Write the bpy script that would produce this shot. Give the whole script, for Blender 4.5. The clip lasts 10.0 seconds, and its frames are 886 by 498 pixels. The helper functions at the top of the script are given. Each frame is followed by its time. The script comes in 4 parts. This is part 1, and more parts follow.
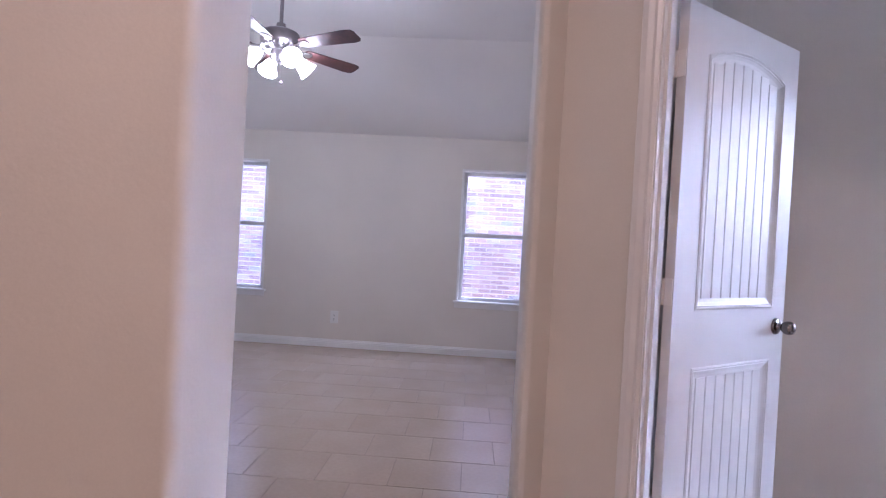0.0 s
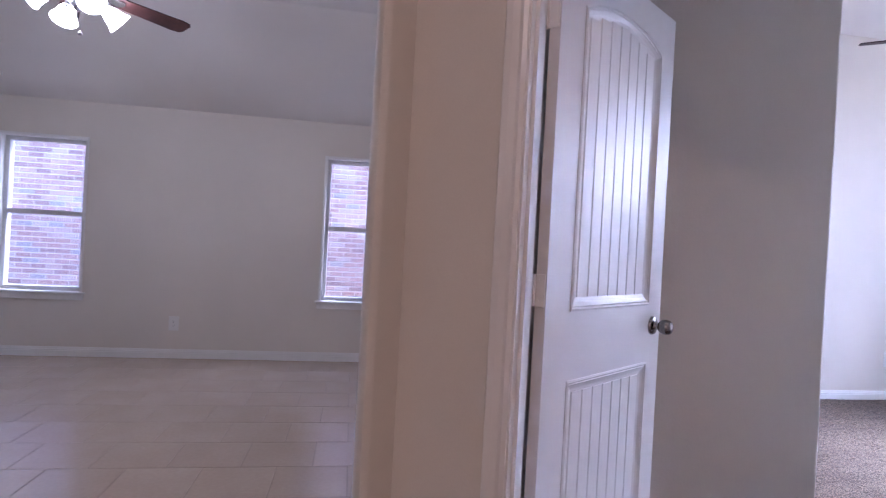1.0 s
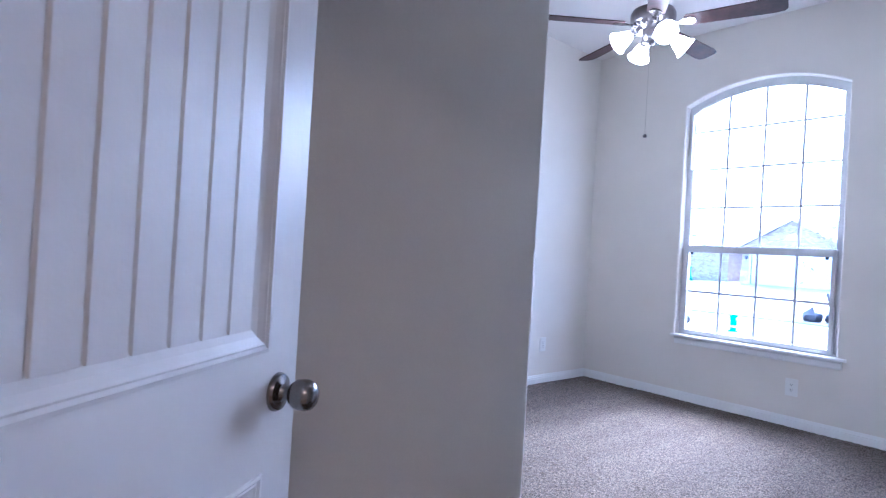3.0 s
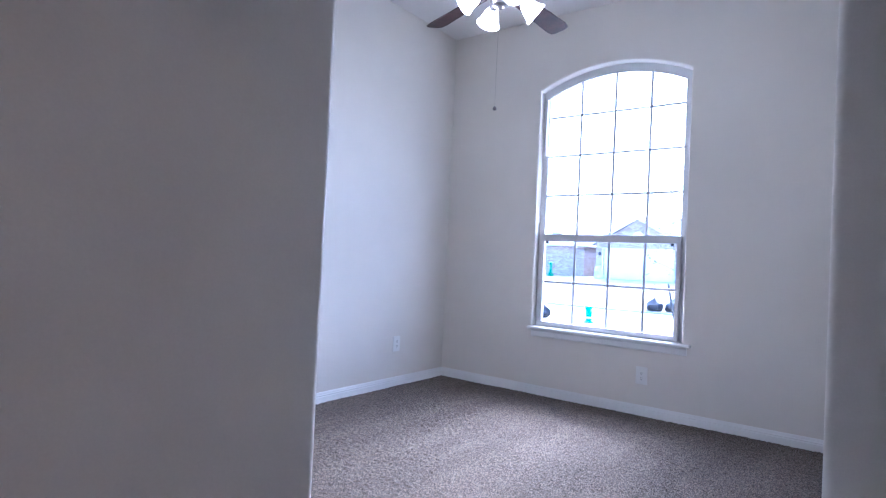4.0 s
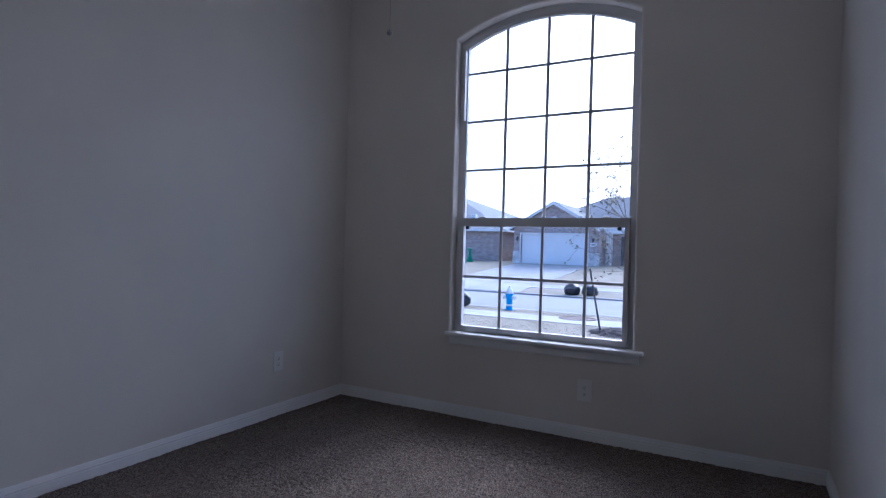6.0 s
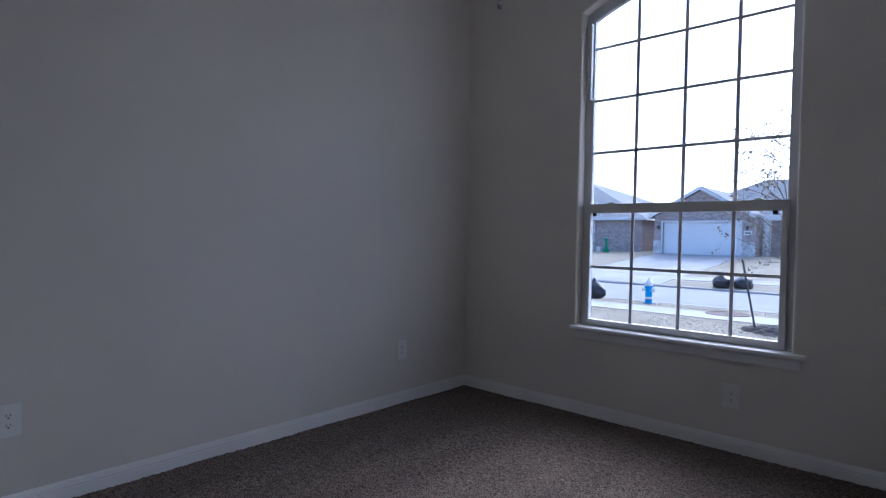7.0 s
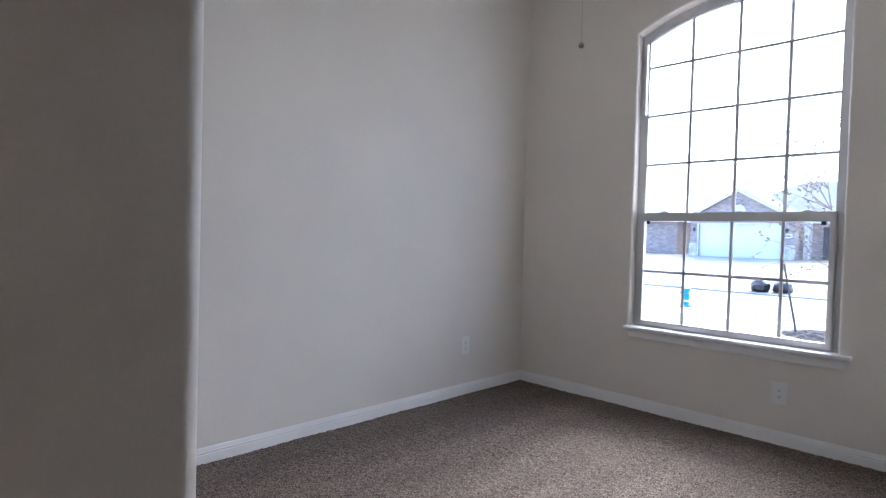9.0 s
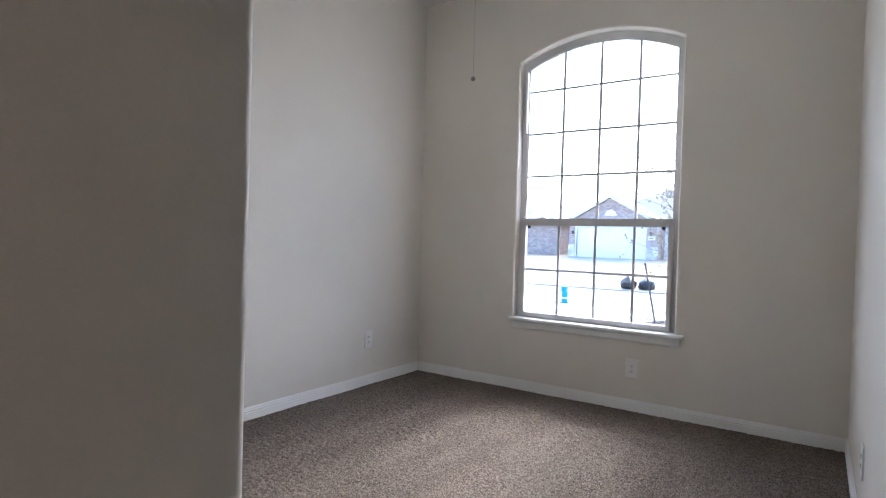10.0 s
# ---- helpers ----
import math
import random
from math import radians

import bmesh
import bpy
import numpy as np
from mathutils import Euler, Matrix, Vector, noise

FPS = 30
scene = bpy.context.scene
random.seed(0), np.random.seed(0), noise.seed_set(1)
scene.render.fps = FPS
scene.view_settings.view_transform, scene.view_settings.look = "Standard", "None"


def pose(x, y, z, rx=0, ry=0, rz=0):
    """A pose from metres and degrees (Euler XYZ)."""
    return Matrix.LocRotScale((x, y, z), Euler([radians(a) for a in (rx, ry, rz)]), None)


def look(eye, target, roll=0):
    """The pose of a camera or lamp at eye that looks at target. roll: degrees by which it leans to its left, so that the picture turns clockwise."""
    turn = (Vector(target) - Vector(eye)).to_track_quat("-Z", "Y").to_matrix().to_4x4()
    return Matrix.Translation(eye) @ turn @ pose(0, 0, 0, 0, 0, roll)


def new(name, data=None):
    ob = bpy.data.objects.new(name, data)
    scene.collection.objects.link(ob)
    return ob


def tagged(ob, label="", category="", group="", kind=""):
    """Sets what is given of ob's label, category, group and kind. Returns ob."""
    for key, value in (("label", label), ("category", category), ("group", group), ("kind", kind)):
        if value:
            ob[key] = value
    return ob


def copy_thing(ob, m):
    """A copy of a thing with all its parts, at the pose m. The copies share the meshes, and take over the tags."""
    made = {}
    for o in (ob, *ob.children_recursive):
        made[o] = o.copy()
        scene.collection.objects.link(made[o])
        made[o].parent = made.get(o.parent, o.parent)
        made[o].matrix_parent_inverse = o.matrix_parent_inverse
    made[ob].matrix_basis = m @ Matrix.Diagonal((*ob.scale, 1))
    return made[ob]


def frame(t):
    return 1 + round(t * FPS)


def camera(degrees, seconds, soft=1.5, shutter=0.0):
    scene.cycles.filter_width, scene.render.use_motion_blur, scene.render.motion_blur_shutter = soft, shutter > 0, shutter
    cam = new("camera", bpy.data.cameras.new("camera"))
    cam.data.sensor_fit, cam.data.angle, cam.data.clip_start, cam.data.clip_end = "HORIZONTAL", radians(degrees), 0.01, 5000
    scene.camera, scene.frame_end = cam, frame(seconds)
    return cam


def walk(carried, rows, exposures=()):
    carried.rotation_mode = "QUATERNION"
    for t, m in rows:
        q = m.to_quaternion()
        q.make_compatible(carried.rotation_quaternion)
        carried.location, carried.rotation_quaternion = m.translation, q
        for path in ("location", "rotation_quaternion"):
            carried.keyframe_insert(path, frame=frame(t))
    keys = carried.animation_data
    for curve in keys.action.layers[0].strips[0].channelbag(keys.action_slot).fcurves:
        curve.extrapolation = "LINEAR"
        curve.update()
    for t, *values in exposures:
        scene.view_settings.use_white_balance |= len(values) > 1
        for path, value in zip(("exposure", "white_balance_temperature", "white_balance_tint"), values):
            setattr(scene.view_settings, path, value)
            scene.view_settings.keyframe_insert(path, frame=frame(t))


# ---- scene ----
cam = camera(76.8, 10.0, soft=1.2, shutter=0.12)
PATH = [
    (0, (0.324, -0.082, 1.185), (0.222, 1.915, 1.166), 3.2),
    (0.5, (0.402, 0.105, 1.186), (0.472, 2.103, 1.17), 3.1),
    (1, (0.471, 0.359, 1.169), (0.796, 2.332, 1.163), 3.1),
    (1.5, (0.573, 0.692, 1.202), (1.298, 2.555, 1.202), 3.2),
    (2, (0.767, 0.936, 1.222), (1.698, 2.706, 1.221), 3.5),
    (2.5, (0.937, 1.119, 1.204), (2.022, 2.799, 1.204), 3.5),
    (3, (1.134, 1.309, 1.185), (2.43, 2.832, 1.196), 3.4),
    (3.2, (1.213, 1.364, 1.182), (2.616, 2.789, 1.2), 3.4),
    (4.3, (1.807, 1.588, 1.108), (3.448, 2.73, 1.146), 2.5),
    (4.5, (1.886, 1.667, 1.107), (3.561, 2.758, 1.147), 2.5),
    (5, (2.093, 1.786, 1.115), (3.878, 2.688, 1.157), 2.6),
    (5.2, (2.18, 1.827, 1.122), (3.982, 2.695, 1.158), 2.2),
    (6.3, (2.652, 1.977, 1.163), (4.356, 3.026, 1.142), 1.4),
    (6.5, (2.689, 1.985, 1.162), (4.337, 3.119, 1.133), 1.4),
    (7, (2.69, 1.956, 1.149), (4.174, 3.296, 1.103), 1.1),
    (7.5, (2.662, 1.962, 1.14), (4.022, 3.428, 1.088), 0.9),
    (8, (2.556, 1.946, 1.158), (3.874, 3.449, 1.102), 0.8),
    (8.5, (2.412, 1.945, 1.178), (3.733, 3.446, 1.123), 0.9),
    (9, (2.282, 1.912, 1.181), (3.695, 3.327, 1.131), 1.6),
    (9.5, (2.147, 1.822, 1.19), (3.786, 2.967, 1.16), 1.9),
    (10, (1.947, 1.726, 1.181), (3.605, 2.844, 1.149), 1.7),
]
EXPOSURES = [(0.0, 5.03, 4540, 23), (1.0, 4.60, 4600, 25), (1.5, 4.53, 4540, 22), (2.0, 4.27, 4370, 19), (2.5, 4.22, 4300, 17), (3.0, 4.48, 4200, 15), (3.2, 4.50, 4260, 15), (4.5, 3.76, 4310, 15), (5.2, 3.07, 4400, 15), (6.3, 1.74, 4520, 14), (7.0, 1.92, 4620, 12), (7.5, 2.45, 4680, 11), (8.0, 2.71, 4750, 11), (8.5, 3.13, 4850, 11), (9.0, 3.42, 4950, 9), (9.5, 3.63, 5070, 7), (10.0, 3.53, 5130, 7)]
walk(cam, [(t, look(eye, target, roll)) for t, eye, target, roll in PATH], EXPOSURES)

# ---- world, sun and lamps ----
world = bpy.data.worlds.new("world")
scene.world = world
world.use_nodes = True
wn = world.node_tree.nodes
sky = wn.new("ShaderNodeTexSky")
sky.sky_type, sky.sun_disc = "NISHITA", False
sky.sun_elevation, sky.sun_rotation = radians(42), radians(90)
sky.air_density, sky.dust_density, sky.ozone_density = 0.65, 4.0, 0.4
wn["Background"].inputs["Strength"].default_value = 0.115
world.node_tree.links.new(sky.outputs[0], wn["Background"].inputs["Color"])
sun = new("sun", bpy.data.lights.new("sun", "SUN"))
sun.data.energy, sun.data.angle, sun.data.color = 0.24, radians(110), (1.0, 0.98, 0.95)
sun.matrix_world = look((0, 0, 0), (-math.cos(radians(42)), 0.0, -math.sin(radians(42))))
LAMP = 1.6  # glow of the bedroom fan's shades
LIVING = 2.0  # glow of the living room fan's shades
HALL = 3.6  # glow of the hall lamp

# ---- materials ----
MATS = {}


def material(name, base, rough=0.5, metal=0.0, var=0.0, scale=5.0, fine=0.0, fine_scale=80.0, bump=0.0, bump_scale=60.0, coat=0.0, other=None, random_var=0.0, spec=0.5, rough_var=0.0):
    """Two scales of colour variation (var: blotches, fine: grain), bump and an optional second colour."""
    m = bpy.data.materials.new(name)
    m.use_nodes = True
    n, l = m.node_tree.nodes, m.node_tree.links
    b = n["Principled BSDF"]
    b.inputs["Roughness"].default_value, b.inputs["Metallic"].default_value = rough, metal
    b.inputs["Specular IOR Level"].default_value = spec
    b.inputs["Coat Weight"].default_value, b.inputs["Coat Roughness"].default_value = coat, 0.12
    b.inputs["Base Color"].default_value = (*base, 1)
    co = n.new("ShaderNodeTexCoord")
    out = None

    def tex(sc, detail=4.0):
        t = n.new("ShaderNodeTexNoise")
        t.inputs["Scale"].default_value, t.inputs["Detail"].default_value = sc, detail
        l.new(co.outputs["Object"], t.inputs["Vector"])
        return t.outputs["Fac"]

    def ramp(src, a, c, lo=0.35, hi=0.65):
        r = n.new("ShaderNodeValToRGB")
        r.color_ramp.elements[0].position, r.color_ramp.elements[1].position = lo, hi
        r.color_ramp.elements[0].color, r.color_ramp.elements[1].color = (*a, 1), (*c, 1)
        l.new(src, r.inputs[0])
        return r.outputs[0]

    def mult(a, c):
        x = n.new("ShaderNodeMixRGB")
        x.blend_type = "MULTIPLY"
        x.inputs[0].default_value = 1
        l.new(a, x.inputs[1])
        l.new(c, x.inputs[2])
        return x.outputs[0]

    if other:
        out = ramp(tex(scale), base, other)
    elif var:
        out = ramp(tex(scale), tuple(c * (1 - var) for c in base), tuple(min(1, c * (1 + var)) for c in base))
    if fine:
        g = ramp(tex(fine_scale, 2.0), (1 - fine,) * 3, (1.0,) * 3)
        if out is None:
            rgb = n.new("ShaderNodeRGB")
            rgb.outputs[0].default_value = (*base, 1)
            out = rgb.outputs[0]
        out = mult(out, g)
    if random_var:
        info = n.new("ShaderNodeObjectInfo")
        if out is None:
            rgb = n.new("ShaderNodeRGB")
            rgb.outputs[0].default_value = (*base, 1)
            out = rgb.outputs[0]
        out = mult(out, ramp(info.outputs["Random"], (1 - random_var,) * 3, (1, 1, 1), 0.0, 1.0))
    if out is not None:
        l.new(out, b.inputs["Base Color"])
    if rough_var:
        r = n.new("ShaderNodeMapRange")
        r.inputs["To Min"].default_value, r.inputs["To Max"].default_value = rough - rough_var, rough + rough_var
        l.new(tex(scale * 2), r.inputs["Value"])
        l.new(r.outputs[0], b.inputs["Roughness"])
    if bump:
        bp = n.new("ShaderNodeBump")
        bp.inputs["Strength"].default_value, bp.inputs["Distance"].default_value = bump, 0.002
        l.new(tex(bump_scale, 3.0), bp.inputs["Height"])
        l.new(bp.outputs[0], b.inputs["Normal"])
    MATS[name] = m
    return m


PAINT = material("wall_paint", (0.72, 0.675, 0.605), 0.6, var=0.03, scale=1.3, bump=0.28, bump_scale=85, fine=0.03, fine_scale=260)
CEIL = material("ceiling_paint", (0.75, 0.72, 0.68), 0.8, var=0.025, scale=1.1, bump=0.5, bump_scale=90)
TRIM = material("white_trim", (0.80, 0.79, 0.77), 0.32, var=0.02, scale=3, bump=0.03, bump_scale=90)
DOORPAINT = material("door_paint", (0.75, 0.74, 0.73), 0.36, var=0.015, scale=4, bump=0.12, bump_scale=150)
VINYL = material("window_vinyl", (0.62, 0.61, 0.60), 0.4, var=0.03, scale=6)
PLASTIC = material("white_plastic", (0.78, 0.77, 0.74), 0.35)
DARK = material("dark_slot", (0.02, 0.02, 0.02), 0.6)
NICKEL = material("satin_nickel", (0.29, 0.27, 0.255), 0.24, metal=1.0, fine=0.1, fine_scale=300)
BRONZE = material("pewter_metal", (0.22, 0.20, 0.20), 0.33, metal=0.9, var=0.1, scale=20)
BLADE = material("cherry_blade", (0.050, 0.019, 0.016), 0.5, var=0.35, scale=9, fine=0.3, fine_scale=60, spec=0.3)
GROUT = material("grout", (0.36, 0.30, 0.24), 0.9, fine=0.2, fine_scale=200)
TILE = material("beige_tile", (0.50, 0.405, 0.315), 0.20, other=(0.53, 0.435, 0.345), scale=2.2, fine=0.05, fine_scale=45, random_var=0.045, bump=0.1, bump_scale=12, rough_var=0.06)


def carpet_material():
    """Twisted pile: flecks of dark, mid and pale yarn, with faint sweeps where the pile lies over."""
    m = bpy.data.materials.new("carpet")
    m.use_nodes = True
    n, l = m.node_tree.nodes, m.node_tree.links
    b = n["Principled BSDF"]
    b.inputs["Roughness"].default_value, b.inputs["Specular IOR Level"].default_value = 0.95, 0.1
    b.inputs["Sheen Weight"].default_value, b.inputs["Sheen Roughness"].default_value = 0.08, 0.5
    co = n.new("ShaderNodeTexCoord")
    fleck, clump, sweep = (n.new("ShaderNodeTexNoise") for _ in range(3))
    for t, sc, d in ((fleck, 150, 2.0), (clump, 48, 2.0), (sweep, 1.7, 1.0)):
        t.inputs["Scale"].default_value, t.inputs["Detail"].default_value = sc, d
    stretch = n.new("ShaderNodeMapping")
    stretch.inputs["Scale"].default_value, stretch.inputs["Rotation"].default_value = (0.45, 2.6, 1), (0, 0, 0.5)
    l.new(co.outputs["Object"], stretch.inputs["Vector"])
    l.new(co.outputs["Object"], fleck.inputs["Vector"])
    l.new(co.outputs["Object"], clump.inputs["Vector"])
    l.new(stretch.outputs[0], sweep.inputs["Vector"])
    mix = n.new("ShaderNodeMath")
    mix.operation = "MULTIPLY_ADD"
    mix.inputs[1].default_value = 0.25
    l.new(clump.outputs["Fac"], mix.inputs[0])
    l.new(fleck.outputs["Fac"], mix.inputs[2])
    r = n.new("ShaderNodeValToRGB")
    r.color_ramp.elements[0].position, r.color_ramp.elements[0].color = 0.49, (0.036, 0.028, 0.022, 1)
    r.color_ramp.elements[1].position, r.color_ramp.elements[1].color = 0.78, (0.275, 0.216, 0.166, 1)
    mid = r.color_ramp.elements.new(0.62)
    mid.color = (0.119, 0.092, 0.069, 1)
    l.new(mix.outputs[0], r.inputs[0])
    band = n.new("ShaderNodeValToRGB")
    band.color_ramp.elements[0].position, band.color_ramp.elements[0].color = 0.38, (0.84, 0.84, 0.84, 1)
    band.color_ramp.elements[1].position, band.color_ramp.elements[1].color = 0.62, (1, 1, 1, 1)
    l.new(sweep.outputs["Fac"], band.inputs[0])
    x = n.new("ShaderNodeMixRGB")
    x.blend_type = "MULTIPLY"
    x.inputs[0].default_value = 1
    l.new(r.outputs[0], x.inputs[1])
    l.new(band.outputs[0], x.inputs[2])
    l.new(x.outputs[0], b.inputs["Base Color"])
    bp = n.new("ShaderNodeBump")
    bp.inputs["Strength"].default_value, bp.inputs["Distance"].default_value = 0.9, 0.004
    l.new(fleck.outputs["Fac"], bp.inputs["Height"])
    l.new(bp.outputs[0], b.inputs["Normal"])
    return m


CARPET = carpet_material()


def mixed_brick():
    """Mostly red bricks with some tan and some blue-grey ones, each brick of one colour."""
    m = material("neighbour_brick", (0.20, 0.122, 0.108), 0.85, var=0.2, scale=8, fine=0.2, fine_scale=90)
    n, l = m.node_tree.nodes, m.node_tree.links
    info, r = n.new("ShaderNodeObjectInfo"), n.new("ShaderNodeValToRGB")
    r.color_ramp.interpolation = "CONSTANT"
    r.color_ramp.elements[0].color = (1.0, 1.0, 1.0, 1)
    r.color_ramp.elements[1].position, r.color_ramp.elements[1].color = 0.93, (0.8, 1.15, 1.3, 1)
    for p, c in ((0.30, (0.72, 0.70, 0.72, 1)), (0.50, (1.2, 1.35, 1.35, 1)), (0.68, (0.9, 0.85, 0.8, 1)), (0.84, (1.3, 1.7, 1.8, 1))):
        r.color_ramp.elements.new(p).color = c
    l.new(info.outputs["Random"], r.inputs[0])
    x = n.new("ShaderNodeMixRGB")
    x.blend_type = "MULTIPLY"
    x.inputs[0].default_value = 1
    b = n["Principled BSDF"]
    l.new(b.inputs["Base Color"].links[0].from_socket, x.inputs[1])
    l.new(r.outputs[0], x.inputs[2])
    l.new(x.outputs[0], b.inputs["Base Color"])
    return m


GLASS_BRICK = mixed_brick()
MORTAR = material("white_mortar", (0.44, 0.415, 0.39), 0.9, fine=0.1, fine_scale=100)
GRASS = material("dormant_grass", (0.30, 0.26, 0.18), 0.95, other=(0.40, 0.345, 0.245), scale=1.2, fine=0.22, fine_scale=28, bump=1.0, bump_scale=30)
BLADES = material("grass_blades", (0.42, 0.36, 0.25), 0.9, other=(0.31, 0.265, 0.175), scale=6)
ASPHALT = material("street_concrete", (0.32, 0.31, 0.29), 0.9, var=0.1, scale=0.6, fine=0.15, fine_scale=40)
CONCRETE = material("concrete", (0.44, 0.42, 0.385), 0.9, var=0.1, scale=0.9, fine=0.12, fine_scale=50)
MULCH = material("mulch", (0.035, 0.026, 0.022), 0.95, fine=0.5, fine_scale=60, bump=1.0, bump_scale=40)
ROOF = material("shingle_roof", (0.28, 0.275, 0.265), 0.9, var=0.15, scale=2, fine=0.3, fine_scale=14)
STONE = material("pale_stone", (0.62, 0.60, 0.56), 0.9, var=0.25, scale=3, bump=0.6, bump_scale=10)
GARAGE = material("garage_white", (0.84, 0.815, 0.77), 0.5, var=0.02, scale=2)
BLUE = material("hydrant_blue", (0.03, 0.30, 0.66), 0.4, var=0.1, scale=10)
WHITEP = material("white_enamel", (0.78, 0.765, 0.73), 0.4, var=0.04, scale=10)
BAG = material("black_plastic", (0.012, 0.013, 0.018), 0.3, var=0.2, scale=8)
GREEN = material("green_plastic", (0.02, 0.26, 0.12), 0.4, var=0.1, scale=9)
BARK = material("bark", (0.24, 0.20, 0.16), 0.9, var=0.2, scale=14, bump=0.8, bump_scale=50)
LEAF = material("dry_leaf", (0.23, 0.20, 0.12), 0.8, var=0.3, scale=3)
STEEL = material("dark_steel", (0.07, 0.07, 0.07), 0.6, var=0.2, scale=20)
RUST = material("rusty_iron", (0.13, 0.075, 0.05), 0.8, var=0.3, scale=6, fine=0.3, fine_scale=40)
WINGLASS = material("far_window_glass", (0.05, 0.06, 0.07), 0.1)


def far_brick():
    m = bpy.data.materials.new("far_brick")
    m.use_nodes = True
    n, l = m.node_tree.nodes, m.node_tree.links
    b = n["Principled BSDF"]
    b.inputs["Roughness"].default_value = 0.9
    co, sep, comb, br = n.new("ShaderNodeTexCoord"), n.new("ShaderNodeSeparateXYZ"), n.new("ShaderNodeCombineXYZ"), n.new("ShaderNodeTexBrick")
    l.new(co.outputs["Object"], sep.inputs[0])
    add = n.new("ShaderNodeMath")
    l.new(sep.outputs["X"], add.inputs[0])
    l.new(sep.outputs["Y"], add.inputs[1])
    l.new(add.outputs[0], comb.inputs["X"])
    l.new(sep.outputs["Z"], comb.inputs["Y"])
    l.new(comb.outputs[0], br.inputs["Vector"])
    br.inputs["Color1"].default_value, br.inputs["Color2"].default_value = (0.30, 0.21, 0.185, 1), (0.54, 0.46, 0.41, 1)
    br.inputs["Mortar"].default_value = (0.46, 0.44, 0.41, 1)
    br.inputs["Scale"].default_value = 1.0
    br.inputs["Mortar Size"].default_value, br.inputs["Brick Width"].default_value, br.inputs["Row Height"].default_value = 0.006, 0.21, 0.076
    l.new(br.outputs["Color"], b.inputs["Base Color"])
    return m


FARBRICK = far_brick()


def glass_material(name, tint):
    m = bpy.data.materials.new(name)
    m.use_nodes = True
    b = m.node_tree.nodes["Principled BSDF"]
    b.inputs["Base Color"].default_value = (*tint, 1)
    b.inputs["Transmission Weight"].default_value, b.inputs["Roughness"].default_value, b.inputs["IOR"].default_value = 1.0, 0.0, 1.45
    return m


GLASS = glass_material("window_glass", (0.97, 0.98, 0.98))
SCREEN = glass_material("screened_glass", (0.80, 0.80, 0.83))


def glow(name, color, strength):
    m = bpy.data.materials.new(name)
    m.use_nodes = True
    b = m.node_tree.nodes["Principled BSDF"]
    b.inputs["Base Color"].default_value = (0.8, 0.8, 0.8, 1)
    b.inputs["Emission Color"].default_value, b.inputs["Emission Strength"].default_value = (*color, 1), strength
    b.inputs["Roughness"].default_value = 0.3
    return m


SHADE = glow("frosted_shade", (1.0, 0.86, 0.70), LAMP)
LIVING_SHADE = glow("living_frosted_shade", (1.0, 0.86, 0.70), LIVING)
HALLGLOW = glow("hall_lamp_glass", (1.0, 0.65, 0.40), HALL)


# ---- mesh helpers ----
def mesh_of(bm, name, mat, smooth=False):
    bmesh.ops.recalc_face_normals(bm, faces=bm.faces)
    me = bpy.data.meshes.new(name)
    bm.to_mesh(me)
    bm.free()
    me.materials.append(mat)
    if smooth:
        me.polygons.foreach_set("use_smooth", [True] * len(me.polygons))
        me.set_sharp_from_angle(angle=radians(35))
    return me


def part(name, bm, mat, parent=None, label="", smooth=False):
    """One mesh object under a thing or a part."""
    ob = new(name, mesh_of(bm, name, mat, smooth) if not isinstance(bm, bpy.types.Mesh) else bm)
    if parent is not None:
        ob.parent = parent
    if label:
        ob["label"] = label
    return ob


def thing(name, label, category, m=None, group="", kind=""):
    ob = tagged(new(name), label, category, group, kind)
    if m is not None:
        ob.matrix_world = m
    return ob


def structure(name, bm, mat, label, category, smooth=False):
    return tagged(part(name, bm, mat, None, "", smooth), label, category, "", "structure")


def box(bm, lo, hi, bevel=0.0, m=None):
    vs = [bm.verts.new((x, y, z)) for x in (lo[0], hi[0]) for y in (lo[1], hi[1]) for z in (lo[2], hi[2])]
    fs = [bm.faces.new([vs[i] for i in q]) for q in ((0, 1, 3, 2), (4, 6, 7, 5), (0, 4, 5, 1), (2, 3, 7, 6), (0, 2, 6, 4), (1, 5, 7, 3))]
    made = vs
    if bevel:
        es = list({e for f in fs for e in f.edges})
        made = bmesh.ops.bevel(bm, geom=es, offset=bevel, segments=2, affect="EDGES", profile=0.5)["verts"]
        made = list(set(made))
    if m is not None:
        bmesh.ops.transform(bm, matrix=m, verts=[v for v in made if v.is_valid])
    return bm


def boxes(*items, bevel=0.0):
    bm = bmesh.new()
    for lo, hi in items:
        box(bm, lo, hi, bevel)
    return bm


def prism(bm, pts, a, b, axes="xy"):
    """Extrude a polygon from a to b along the axis that axes leaves out."""
    def v(p, h):
        return {"xy": (p[0], p[1], h), "yz": (h, p[0], p[1]), "xz": (p[0], h, p[1])}[axes]
    lo = [bm.verts.new(v(p, a)) for p in pts]
    hi = [bm.verts.new(v(p, b)) for p in pts]
    bm.faces.new(lo[::-1])
    bm.faces.new(hi)
    for i in range(len(pts)):
        j = (i + 1) % len(pts)
        bm.faces.new((lo[i], lo[j], hi[j], hi[i]))
    return bm


